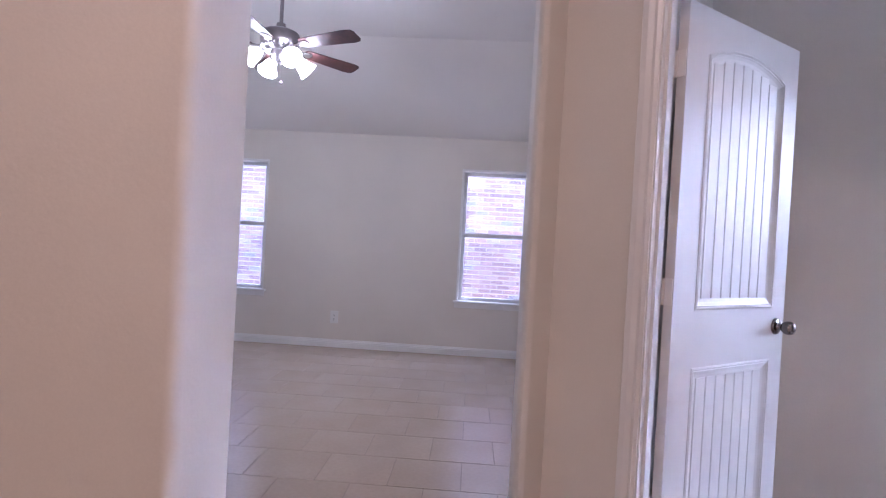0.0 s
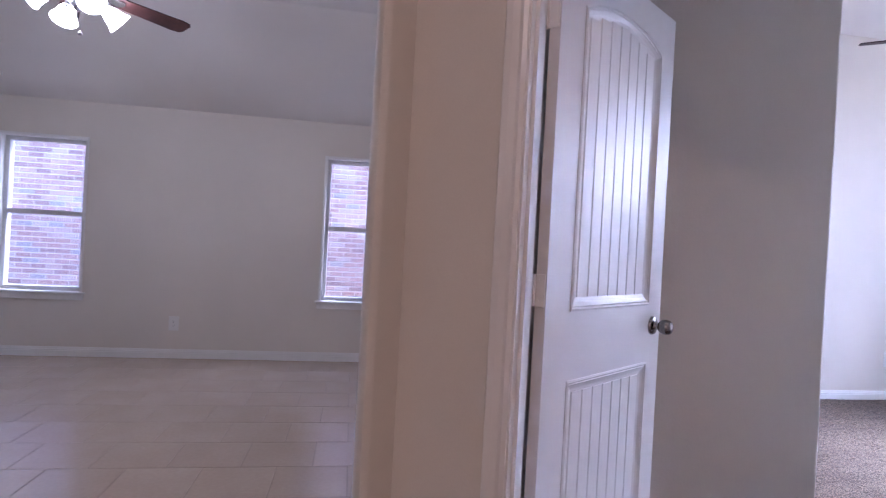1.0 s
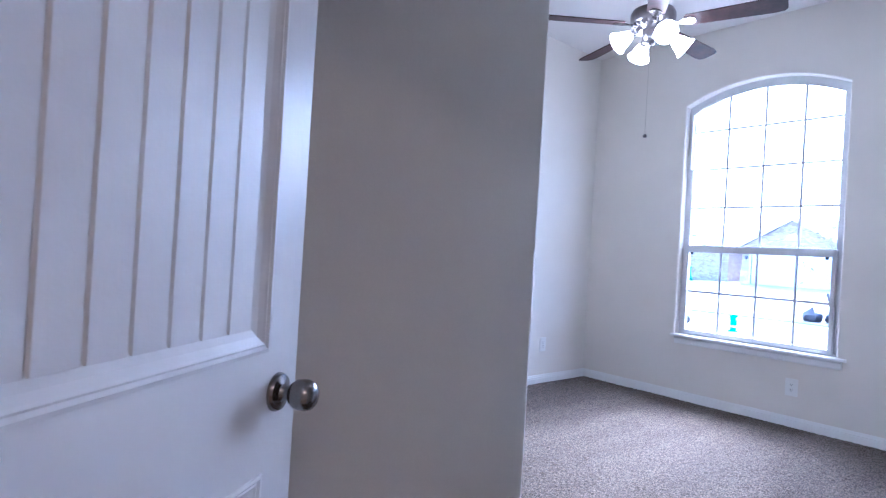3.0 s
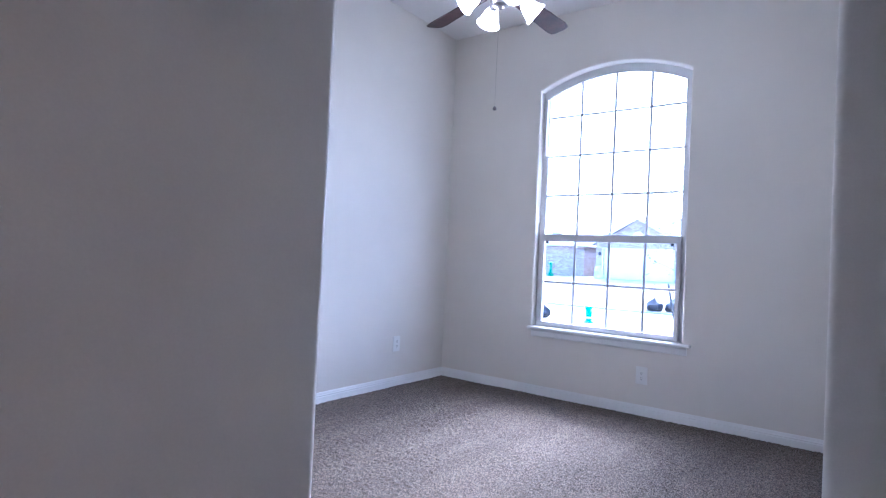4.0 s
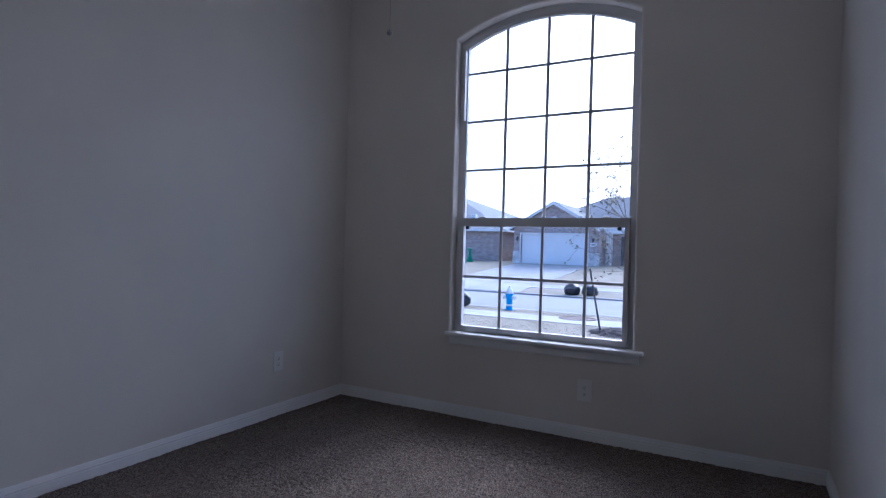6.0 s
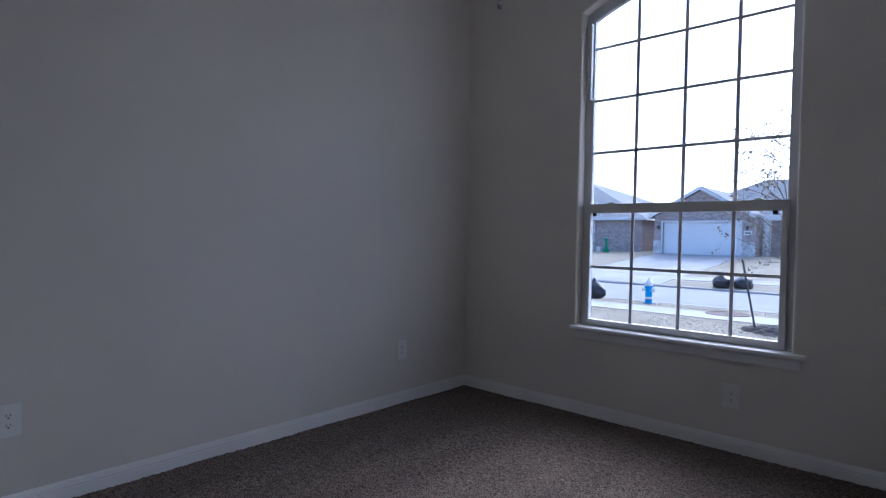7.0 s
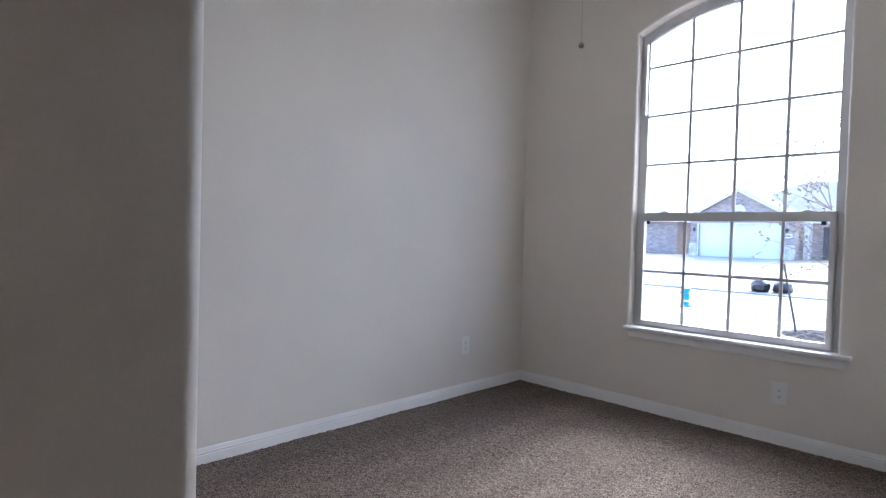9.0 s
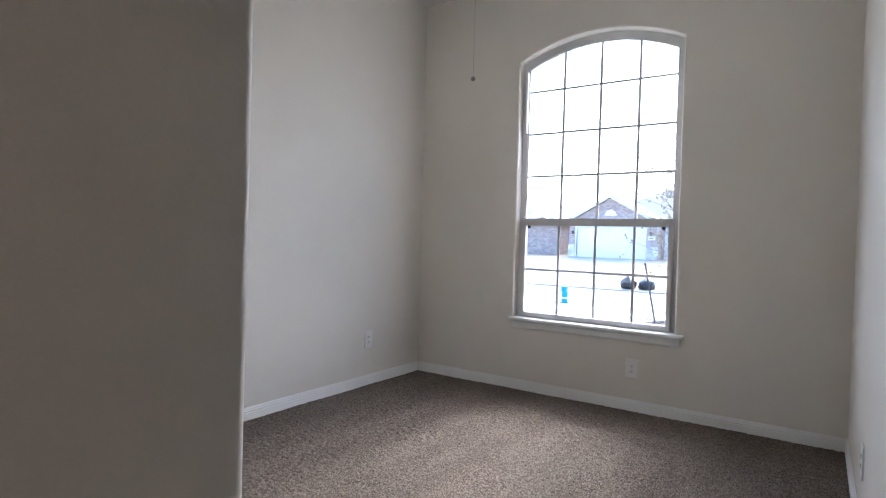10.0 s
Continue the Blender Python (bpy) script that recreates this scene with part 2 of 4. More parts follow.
def rounded(pts, radii):
    """A polygon with its corners rounded by the radii given (0: sharp)."""
    out = []
    for i, (p, r) in enumerate(zip(pts, radii)):
        if not r:
            out.append(p)
            continue
        p = Vector(p)
        a = (Vector(pts[i - 1]) - p).normalized()
        b = (Vector(pts[(i + 1) % len(pts)]) - p).normalized()
        d = r / math.tan(a.angle(b) / 2)
        c = p + (a + b).normalized() * (r / math.sin(a.angle(b) / 2))
        s, e = p + a * d - c, p + b * d - c
        for k in range(7):
            q = s.lerp(e, k / 6)
            q = q.normalized() * r if q.length > 1e-6 else q
            out.append(tuple(c + q))
    return out


def lathe(profile, seg=24, m=None, bm=None):
    bm = bm or bmesh.new()
    rings = []
    for r, z in profile:
        if r < 1e-5:
            rings.append([bm.verts.new((0, 0, z))])
        else:
            rings.append([bm.verts.new((r * math.cos(2 * math.pi * k / seg), r * math.sin(2 * math.pi * k / seg), z)) for k in range(seg)])
    for a, b in zip(rings, rings[1:]):
        for k in range(seg):
            j = (k + 1) % seg
            if len(a) == 1 and len(b) == 1:
                continue
            if len(a) == 1:
                bm.faces.new((a[0], b[k], b[j]))
            elif len(b) == 1:
                bm.faces.new((a[k], a[j], b[0]))
            else:
                bm.faces.new((a[k], a[j], b[j], b[k]))
    if m is not None:
        bmesh.ops.transform(bm, matrix=m, verts=[v for ring in rings for v in ring])
    return bm


def tube(bm, p, q, r0, r1, seg=6):
    p, q = Vector(p), Vector(q)
    turn = (q - p).to_track_quat("Z", "Y").to_matrix()
    a = [bm.verts.new(p + turn @ Vector((r0 * math.cos(2 * math.pi * k / seg), r0 * math.sin(2 * math.pi * k / seg), 0))) for k in range(seg)]
    b = [bm.verts.new(q + turn @ Vector((r1 * math.cos(2 * math.pi * k / seg), r1 * math.sin(2 * math.pi * k / seg), 0))) for k in range(seg)]
    for k in range(seg):
        j = (k + 1) % seg
        bm.faces.new((a[k], a[j], b[j], b[k]))
    bm.faces.new(a[::-1])
    bm.faces.new(b)
    return bm


def run_along(bm, p, q, profile):
    """A moulding from p to q on the plan: profile points are (out to the left of the way, height)."""
    p, q = Vector(p), Vector(q)
    d = (q - p).normalized()
    nrm = Vector((-d.y, d.x))
    ends = [[bm.verts.new((e.x + nrm.x * o, e.y + nrm.y * o, z)) for o, z in profile] for e in (p, q)]
    k = len(profile)
    for i in range(k):
        j = (i + 1) % k
        bm.faces.new((ends[0][i], ends[0][j], ends[1][j], ends[1][i]))
    bm.faces.new(ends[0])
    bm.faces.new(ends[1][::-1])
    return bm


def frame_loop(bm, pts, profile, closed=True):
    """Sweep a profile of (inset, height) round a loop of points in the local xz plane; heights go to -y."""
    n = len(pts)
    rows = []
    for i in range(n):
        p = Vector(pts[i])
        a = (p - Vector(pts[i - 1])).normalized() if closed or i else (Vector(pts[1]) - p).normalized()
        b = (Vector(pts[(i + 1) % n]) - p).normalized() if closed or i < n - 1 else a
        na, nb = Vector((-a.y, a.x)), Vector((-b.y, b.x))
        mid = (na + nb).normalized()
        mid = mid / max(0.3, mid.dot(na))
        rows.append([bm.verts.new((p.x + mid.x * o, -h, p.y + mid.y * o)) for o, h in profile])
    for i in range(n if closed else n - 1):
        a, b = rows[i], rows[(i + 1) % n]
        for k in range(len(profile) - 1):
            bm.faces.new((a[k], a[k + 1], b[k + 1], b[k]))
    return bm


SLANT = radians(36)
CS, SS = math.cos(SLANT), math.sin(SLANT)


def diag(u, n):
    """Plan place from the way along the slanted entry wall (u) and the way through it (n)."""
    return (u * CS + n * SS, n * CS - u * SS)


# ---- shell of the house ----
XW, YN, YS, HB = 6.0, 4.70, 1.553, 3.25  # bedroom: window wall, north wall, south wall, ceiling
LRY, LRX0, LRX1, HL, HLOW = 5.905, -2.93, 1.15, 2.95, 2.31  # living room
NF, NN, UL, UR = 2.043, 1.923, -0.293, 0.540  # slanted entry wall: far and near face, jamb sides

# floor slab under everything
bm = prism(bmesh.new(), [(-3.3, -1.9), (6.15, -1.9), (6.15, 4.85), (1.3, 4.85), (1.3, 6.2), (-3.3, 6.2)], -0.16, -0.0025)
floor = structure("floor", bm, GROUT, "grouted slab under beige ceramic floor tiles", "floor")

R = 0.022  # bullnose radius
# window wall with its arched opening
WY0, WY1, WZ0, WZS, RISE = 2.553, 3.740, 0.575, 2.60, 0.145
WC, WH = (WY0 + WY1) / 2, (WY1 - WY0) / 2


def arch_points(half, spring, rise, n=24, c=WC):
    rad = (half * half + rise * rise) / (2 * rise)
    a = math.asin(half / rad)
    return [(c + rad * math.sin(-a + 2 * a * k / n), spring + rise - rad + rad * math.cos(-a + 2 * a * k / n)) for k in range(n + 1)]


bm = bmesh.new()
OW, RN = 0.020, 0.014  # the plaster opening is wider than the frame, with a small rounded edge
OY0, OY1 = WY0 - OW - RN, WY1 + OW + RN
prism(bm, [(YS - 0.12, -0.35), (OY0, -0.35), (OY0, HB + 0.1), (YS - 0.12, HB + 0.1)], XW, XW + 0.15, "yz")
prism(bm, [(OY1, -0.35), (YN + 0.12, -0.35), (YN + 0.12, HB + 0.1), (OY1, HB + 0.1)], XW, XW + 0.15, "yz")
prism(bm, [(OY0, -0.35), (OY1, -0.35), (OY1, WZ0 - 0.02), (OY0, WZ0 - 0.02)], XW, XW + 0.15, "yz")
prism(bm, arch_points(WH + OW + RN, WZS + 0.016 + RN, RISE + 0.004) + [(OY1, HB + 0.1), (OY0, HB + 0.1)], XW, XW + 0.15, "yz")
structure("wall_east", bm, PAINT, "greige painted bedroom wall with an arched window opening", "wall")

structure("wall_north", boxes(((1.27, YN, -0.16), (XW, YN + 0.12, HB + 0.1))), PAINT, "greige painted bedroom wall", "wall")
structure("wall_south", prism(bmesh.new(), rounded([(3.08, 0.86), (3.2, 0.86), (3.2, YS - 0.12), (XW, YS - 0.12), (XW, YS), (3.08, YS)], [0, 0, 0, 0, 0, R]), -0.16, HB + 0.1), PAINT, "greige painted bedroom wall with rounded end", "wall", True)

# partition between living room, entry and closet, with rounded corners
BX, BY = 2.503, 2.456
KY0, KY1 = 2.70, 3.46  # closet door opening
UV = -0.37  # unseen side wall of the entry behind the door, set close to darken the hinge gap
pts = [(0.511, 1.785), diag(-0.632, NN), diag(UL - 0.02, NN), diag(UL - 0.02, NF), diag(UV, NF), diag(UV, (BY + UV * SS) / CS), (BX, BY), (BX, KY0 - 0.02), (BX - 0.115, KY0 - 0.02), (BX - 0.115, BY + 0.12), (LRX1 + 0.12, BY + 0.12), (LRX1 + 0.12, LRY), (LRX1, LRY), (LRX1, 2.60), (0.511, 2.01)]
rad = [R, 0, 0, 0, 0, 0, R, 0, 0, 0, 0, 0, 0, 0, R]
structure("wall_partition", prism(bmesh.new(), rounded(pts, rad), -0.16, HB + 0.1), PAINT, "greige painted partition wall with rounded bullnose corners", "wall", True)
structure("wall_closet", boxes(((BX - 0.115, KY1 + 0.02, -0.16), (BX, YN, HB + 0.1)), ((BX - 0.115, KY0 - 0.02, 2.07), (BX, KY1 + 0.02, HB + 0.1))), PAINT, "greige painted closet wall", "wall")
# slanted entry wall past the doorway and over it
pts = [diag(UR + 0.02, NN), diag(0.95, NN), (1.90, -1.8), (2.02, -1.8), (2.02, 0.74), (3.08, 0.74), (3.08, 0.86), diag(1.02, NF), diag(UR + 0.02, NF)]
structure("wall_entry", prism(bmesh.new(), pts, -0.16, HB + 0.1), PAINT, "greige painted slanted wall beside the doorway", "wall")
structure("wall_header", prism(bmesh.new(), [diag(UL - 0.02, NN), diag(UR + 0.02, NN), diag(UR + 0.02, NF), diag(UL - 0.02, NF)], 2.075, HB + 0.1), PAINT, "greige painted wall over the doorway", "wall")

# hall corner, living room and hall walls
FX, FY0, FY1 = -0.155, 0.825, 1.065
structure("wall_hall_corner", prism(bmesh.new(), rounded([(-3.25, FY0), (FX, FY0), (FX, FY1), (-3.25, FY1)], [0, R, R, 0]), -0.16, HL + 0.1), PAINT, "greige painted hall wall with rounded bullnose end", "wall", True)
structure("wall_hall_south", boxes(((-1.8, -1.92, -0.16), (1.97, -1.8, HL + 0.1))), PAINT, "greige painted hall wall", "wall")
structure("wall_hall_west", boxes(((-1.8, -1.8, -0.16), (-1.68, FY0, HL + 0.1))), PAINT, "greige painted hall wall", "wall")

LW = [(-2.645, -1.942), (0.204, 0.907)]  # openings of the living room windows
LZ0, LZ1 = 0.585, 1.972
bm = bmesh.new()
xs = [LRX0 - 0.12] + [e for w in LW for e in w] + [LRX1 + 0.12]
for i in range(0, 6, 2):
    box(bm, (xs[i], LRY, -0.35), (xs[i + 1], LRY + 0.15, HLOW + 0.25))
for a, b in LW:
    box(bm, (a, LRY, -0.35), (b, LRY + 0.15, LZ0 - 0.02))
    box(bm, (a, LRY, LZ1), (b, LRY + 0.15, HLOW + 0.25))
structure("wall_living_north", bm, PAINT, "greige painted living room wall with two sash windows", "wall")
structure("wall_living_west", boxes(((LRX0 - 0.12, FY1, -0.16), (LRX0, LRY, HL + 0.1))), PAINT, "greige painted living room wall", "wall")

# ceilings
YB = 4.75  # where the living room ceiling starts to slope down
bm = prism(bmesh.new(), [(YB, HL), (LRY + 0.01, HLOW), (LRY + 0.15, HLOW + 0.2), (YB, HL + 0.2)], LRX0 - 0.1, LRX1 + 0.1, "yz")
box(bm, (-3.25, -1.92, HL), (2.1, 1.6, HL + 0.1))
box(bm, (-3.25, 1.6, HL), (LRX1 + 0.1, YB, HL + 0.1))
structure("ceiling_living", bm, CEIL, "pale ceiling with a slope down to the window wall", "ceiling")
bm = prism(bmesh.new(), [diag(-0.5, NF - 0.03), diag(1.1, NF - 0.03), (3.2, 0.75), (3.2, YS - 0.1), (XW, YS - 0.1), (XW, YN + 0.1), (2.0, YN + 0.1), (1.3, 2.5)], HB, HB + 0.1)
structure("ceiling_bedroom", bm, CEIL, "pale flat bedroom ceiling", "ceiling")
# unseen roof, added with its overhang to cut skylight at the living room windows
structure("roof", prism(bmesh.new(), [(6.38, 2.60), (1.0, 5.29), (-2.5, 3.54), (-2.5, 3.69), (1.0, 5.44), (6.38, 2.75)], -3.6, 6.5, "yz"), ROOF, "unseen shingle roof over the house, shading the living room windows", "roof")

# baseboards
BASE = [(0, 0), (0.014, 0), (0.014, 0.050), (0.0110, 0.0525), (0.0110, 0.0565), (0.013, 0.059), (0.013, 0.064), (0.0085, 0.067), (0.0085, 0.071), (0.006, 0.079), (0.004, 0.085), (0, 0.085)]


def baseboard(p, q):
    """Along p to q with the room on the left."""
    structure("baseboard", run_along(bmesh.new(), p, q, BASE), TRIM, "white painted moulded baseboard", "baseboard")


baseboard((XW, YS), (XW, YN))
baseboard((XW, YN), (BX, YN))
baseboard((3.10, YS), (XW, YS))
baseboard((BX - 0.02, BY), (1.45, BY))
baseboard((BX, YN), (BX, KY1 + 0.075))
baseboard((LRX1, LRY), (LRX0, LRY))
baseboard((LRX0, LRY), (LRX0, FY1))
baseboard((FX - 0.02, FY0), (-1.68, FY0))
baseboard((LRX0, FY1), (FX - 0.02, FY1))
baseboard((LRX1, 2.6), (LRX1, LRY))


# ---- entry doorway and its open door ----
def slanted(u0, u1, n0, n1):
    return [diag(u0, n0), diag(u1, n0), diag(u1, n1), diag(u0, n1)]


bm = bmesh.new()
prism(bm, slanted(UL - 0.018, UL, NN - 0.002, NF + 0.002), 0, 2.07)
prism(bm, slanted(UR, UR + 0.018, NN - 0.002, NF + 0.002), 0, 2.07)
prism(bm, slanted(UL, UR, NN - 0.002, NF + 0.002), 2.052, 2.07)
# stops
prism(bm, slanted(UL, UL + 0.011, NN + 0.03, NF - 0.04), 0, 2.052)
prism(bm, slanted(UR - 0.011, UR, NN + 0.03, NF - 0.04), 0, 2.052)
prism(bm, slanted(UL + 0.011, UR - 0.011, NN + 0.03, NF - 0.04), 2.041, 2.052)
doorway = structure("door_1", bm, TRIM, "white painted door frame with rebated jambs", "door frame")
CAS = [(0, 0), (0, 0.008), (0.012, 0.013), (0.022, 0.011), (0.040, 0.016), (0.057, 0.017), (0.060, 0.012), (0.060, 0)]


def slanted_casing(n, side):
    """A moulded casing round the doorway on the near (side -1) or far face."""
    bm = bmesh.new()
    outline = [(UL - 0.006, 0.0), (UL - 0.006, 2.058), (UR + 0.006, 2.058), (UR + 0.006, 0.0)]
    rows = []
    for i, (u, z) in enumerate(outline):
        su = -1 if i < 2 else 1
        rows.append([bm.verts.new((*diag(u + su * o, n + side * h), z + (o if i in (1, 2) else 0))) for o, h in CAS])
    for a, b in zip(rows, rows[1:]):
        for k in range(len(CAS)):
            j = (k + 1) % len(CAS)
            bm.faces.new((a[k], a[j], b[j], b[k]))
    part("casing", bm, TRIM, doorway)


slanted_casing(NN, -1)
slanted_casing(NF, 1)

DW, DZ0, DZ1, DT = 0.745, 0.015, 2.040, 0.035


def panel_outline(x0, x1, z0, z1, rise):
    pts = [(x0, z0), (x1, z0), (x1, z1)]
    if rise:
        half = (x1 - x0) / 2
        arc = arch_points(half, z1, rise, 14, (x0 + x1) / 2)
        pts += arc[1:-1][::-1]
    pts.append((x0, z1))
    return pts


def panel_door(name, label, width, knob_z, m, knob_near=False):
    """A two-panel plank door with an arched upper panel; local x runs from the hinge, the shown face looks to -y."""
    d = thing(name, label, "door", m)
    rec = 0.010
    x0, x1 = 0.125, width - 0.100
    zl0, zl1, zu0, zu1, rise = 0.215, 0.803, 1.004, 1.885, 0.055
    part("core", boxes(((0, -DT + rec, DZ0), (width, 0, DZ1))), DOORPAINT, d)
    bm = bmesh.new()
    f0, f1 = -DT, -DT + rec
    for a, b in (((0, f0, DZ0), (x0, f1, DZ1)), ((x1, f0, DZ0), (width, f1, DZ1)), ((x0, f0, DZ0), (x1, f1, zl0)), ((x0, f0, zl1), (x1, f1, zu0))):
        box(bm, a, b)
    prism(bm, arch_points((x1 - x0) / 2, zu1, rise, 16, (x0 + x1) / 2) + [(x1, DZ1), (x0, DZ1)], f0, f1, "xz")
    part("door_face", bm, DOORPAINT, d)
    prof = [(0.0, 0.0), (0.0, 0.0025), (0.006, 0.004), (0.011, 0.0005), (0.014, 0.0015), (0.018, -0.001), (0.028, -0.0055), (0.040, -0.0085), (0.046, -0.0098)]
    for zz0, zz1, rr in ((zl0, zl1, 0), (zu0, zu1, rise)):
        bm = frame_loop(bmesh.new(), panel_outline(x0, x1, zz0, zz1, rr), prof)
        bmesh.ops.translate(bm, verts=bm.verts, vec=(0, -DT, 0))
        part("panel_moulding", bm, DOORPAINT, d, smooth=False)
        n = 7
        w = (x1 - x0 - 0.084) / n
        for k in range(n):
            a = x0 + 0.042 + k * w
            bm = prism(bmesh.new(), [(a + 0.0005, f1 + 0.0005), (a + 0.004, f1 - 0.0038), (a + w - 0.004, f1 - 0.0038), (a + w - 0.0005, f1 + 0.0005)], zz0 + 0.040, zz1 - 0.040 if not rr else zz1 + rise * (1 - ((k - 3) / 3.9) ** 2) - 0.040)
            part("plank", bm, DOORPAINT, d)
    # knob with its rose, on both faces
    kx = 0.064 if knob_near else width - 0.064
    prof = [(0, 0), (0.033, 0), (0.033, 0.004), (0.030, 0.009), (0.016, 0.013), (0.0125, 0.019), (0.0125, 0.026), (0.019, 0.030), (0.024, 0.037), (0.0262, 0.047), (0.0262, 0.057), (0.0235, 0.066), (0.017, 0.0715), (0.008, 0.074), (0, 0.0745)]
    part("door_knob", lathe(prof, 28, pose(kx, -DT, knob_z, 90, 0, 0)), NICKEL, d, "satin nickel round knob", True)
    part("door_knob", lathe(prof, 28, pose(kx, 0, knob_z, -90, 0, 0)), NICKEL, d, "satin nickel round knob", True)
    part("latch_plate", boxes(((width - 0.0005, -DT + 0.006, knob_z - 0.028), (width + 0.001, -0.006, knob_z + 0.028))), NICKEL, d)
    return d


HX, HY, HANG = 0.9765, 1.836, 36.3
door = panel_door("open_door", "white two-panel plank door with arched top panel, standing open", DW, 0.930, pose(HX, HY, 0, 0, 0, HANG) @ pose(0.004, 0, 0))
for hz in (0.28, 1.065, 1.83):
    bm = boxes(((-0.0045, -DT + 0.003, hz - 0.045), (-0.001, 0.003, hz + 0.045)), bevel=0.0008)
    hinge = part("hinge", bm, TRIM, door, "painted butt hinge")
    bm = bmesh.new()
    for k in range(5):
        z = hz - 0.045 + k * 0.018
        tube(bm, (-0.006, 0.004, z + 0.0004), (-0.006, 0.004, z + 0.0176), 0.0065, 0.0065, 12)
    part("knuckle", bm, TRIM, hinge)
    # leaf on the jamb
    bm = prism(bmesh.new(), slanted(UL, UL + 0.0025, NF - 0.034, NF), hz - 0.045, hz + 0.045)
    part("hinge_leaf", bm, TRIM, doorway)
    bm = bmesh.new()
    for k, (dx, dz) in enumerate(((0.010, 0.028), (0.022, 0.0), (0.010, -0.028))):
        tube(bm, (-0.0046, -0.002 - dx, hz + dz), (-0.0052, -0.002 - dx, hz + dz), 0.0035, 0.0035, 10)
    part("screw", bm, TRIM, hinge)

# closet door, ajar
bm = boxes(((BX - 0.116, KY0 - 0.018, 0), (BX + 0.001, KY0, 2.065)), ((BX - 0.116, KY1, 0), (BX + 0.001, KY1 + 0.018, 2.065)), ((BX - 0.116, KY0, 2.047), (BX + 0.001, KY1, 2.065)))
closet_frame = structure("door_2", bm, TRIM, "white painted closet door frame", "door frame")
part("casing", boxes(((BX, KY0 - 0.062, 0), (BX + 0.014, KY0 - 0.005, 2.11)), ((BX, KY1 + 0.005, 0), (BX + 0.014, KY1 + 0.062, 2.11)), ((BX, KY0 - 0.005, 2.052), (BX + 0.014, KY1 + 0.005, 2.11)), bevel=0.003), TRIM, closet_frame)
panel_door("closet_door", "white two-panel closet door, standing ajar", KY1 - KY0 - 0.008, 0.942, pose(BX - 0.034, KY0 + 0.004, 0, 0, 0, 83.2))


# ---- arched bedroom window ----
win = thing("window_1", "tall arched white vinyl sash window with divided panes", "window", None, "", "structure")
XG = XW + 0.068
bm = bmesh.new()


def arch_band(bm, half0, spring0, rise0, half1, spring1, rise1, x0, x1, z0, n=24):
    """A band between two arched outlines that share a foot height."""
    a = [(WC - half0, z0)] + arch_points(half0, spring0, rise0, n) + [(WC + half0, z0)]
    b = [(WC - half1, z0)] + arch_points(half1, spring1, rise1, n) + [(WC + half1, z0)]
    rows = [[bm.verts.new((x, *p)) for x, p in ((x0, pa), (x1, pa), (x1, pb), (x0, pb))] for pa, pb in zip(a, b)]
    for r, s in zip(rows, rows[1:]):
        for k in range(4):
            j = (k + 1) % 4
            bm.faces.new((r[k], r[j], s[j], s[k]))
    bm.faces.new(rows[0])
    bm.faces.new(rows[-1][::-1])
    return bm


rows = []
for off, x in [(RN * (1 - math.sin(t)), XW + RN * (1 - math.cos(t))) for t in [math.pi / 2 * k / 6 for k in range(7)]] + [(0.0, XW + 0.075)]:
    h = WH + OW + off
    line = [(WC - h, WZ0 - 0.01)] + arch_points(h, WZS + 0.016 + off, RISE + 0.004, 32) + [(WC + h, WZ0 - 0.01)]
    rows.append([bm.verts.new((x, *p)) for p in line])
for p, q in zip(rows, rows[1:]):
    for k in range(len(p) - 1):
        bm.faces.new((p[k], p[k + 1], q[k + 1], q[k]))
part("reveal_lining", bm, PAINT, win, "painted plaster return with a rounded edge", True)
bm = arch_band(bmesh.new(), WH + OW + RN - 0.002, WZS + 0.028, RISE + 0.004, WH - 0.024, WZS - 0.022, RISE - 0.006, XW + 0.075, XW + 0.118, WZ0)
box(bm, (XW + 0.055, WY0 + 0.002, WZ0), (XW + 0.118, WY1 - 0.002, WZ0 + 0.02))
part("window_frame", bm, VINYL, win, "pale vinyl outer frame")
# stool and apron
SC = 3.124
bm = boxes(((XW - 0.045, SC - 0.657, WZ0 - 0.014), (XW + 0.055, SC + 0.657, WZ0 + 0.008)), bevel=0.005)
part("window_sill", bm, TRIM, win, "white painted stool")
bm = bmesh.new()
prism(bm, [(XW, WZ0 - 0.075), (XW - 0.010, WZ0 - 0.075), (XW - 0.013, WZ0 - 0.066), (XW - 0.013, WZ0 - 0.03), (XW - 0.026, WZ0 - 0.016), (XW, WZ0 - 0.016)], SC - 0.63, SC + 0.63, "xz")
part("apron", bm, TRIM, win)
ZM0, ZM1 = 1.317, 1.374
# upper sash
bm = arch_band(bmesh.new(), WH - 0.022, WZS - 0.021, RISE - 0.006, WH - 0.033, WZS - 0.03, RISE - 0.012, XG + 0.012, XG + 0.045, ZM0 + 0.01)
box(bm, (XG + 0.012, WY0 + 0.024, ZM0 + 0.004), (XG + 0.045, WY1 - 0.024, ZM1 - 0.004))
upper = part("upper_sash", bm, VINYL, win)
bm = boxes(((XG - 0.028, WY0 + 0.022, WZ0 + 0.02), (XG + 0.010, WY0 + 0.050, ZM1)), ((XG - 0.028, WY1 - 0.050, WZ0 + 0.02), (XG + 0.010, WY1 - 0.022, ZM1)), ((XG - 0.028, WY0 + 0.050, WZ0 + 0.02), (XG + 0.010, WY1 - 0.050, WZ0 + 0.052)), ((XG - 0.030, WY0 + 0.050, ZM0), (XG + 0.010, WY1 - 0.050, ZM1)))
lower = part("lower_sash", bm, VINYL, win)
MY = (3.420, 3.130, 2.844)
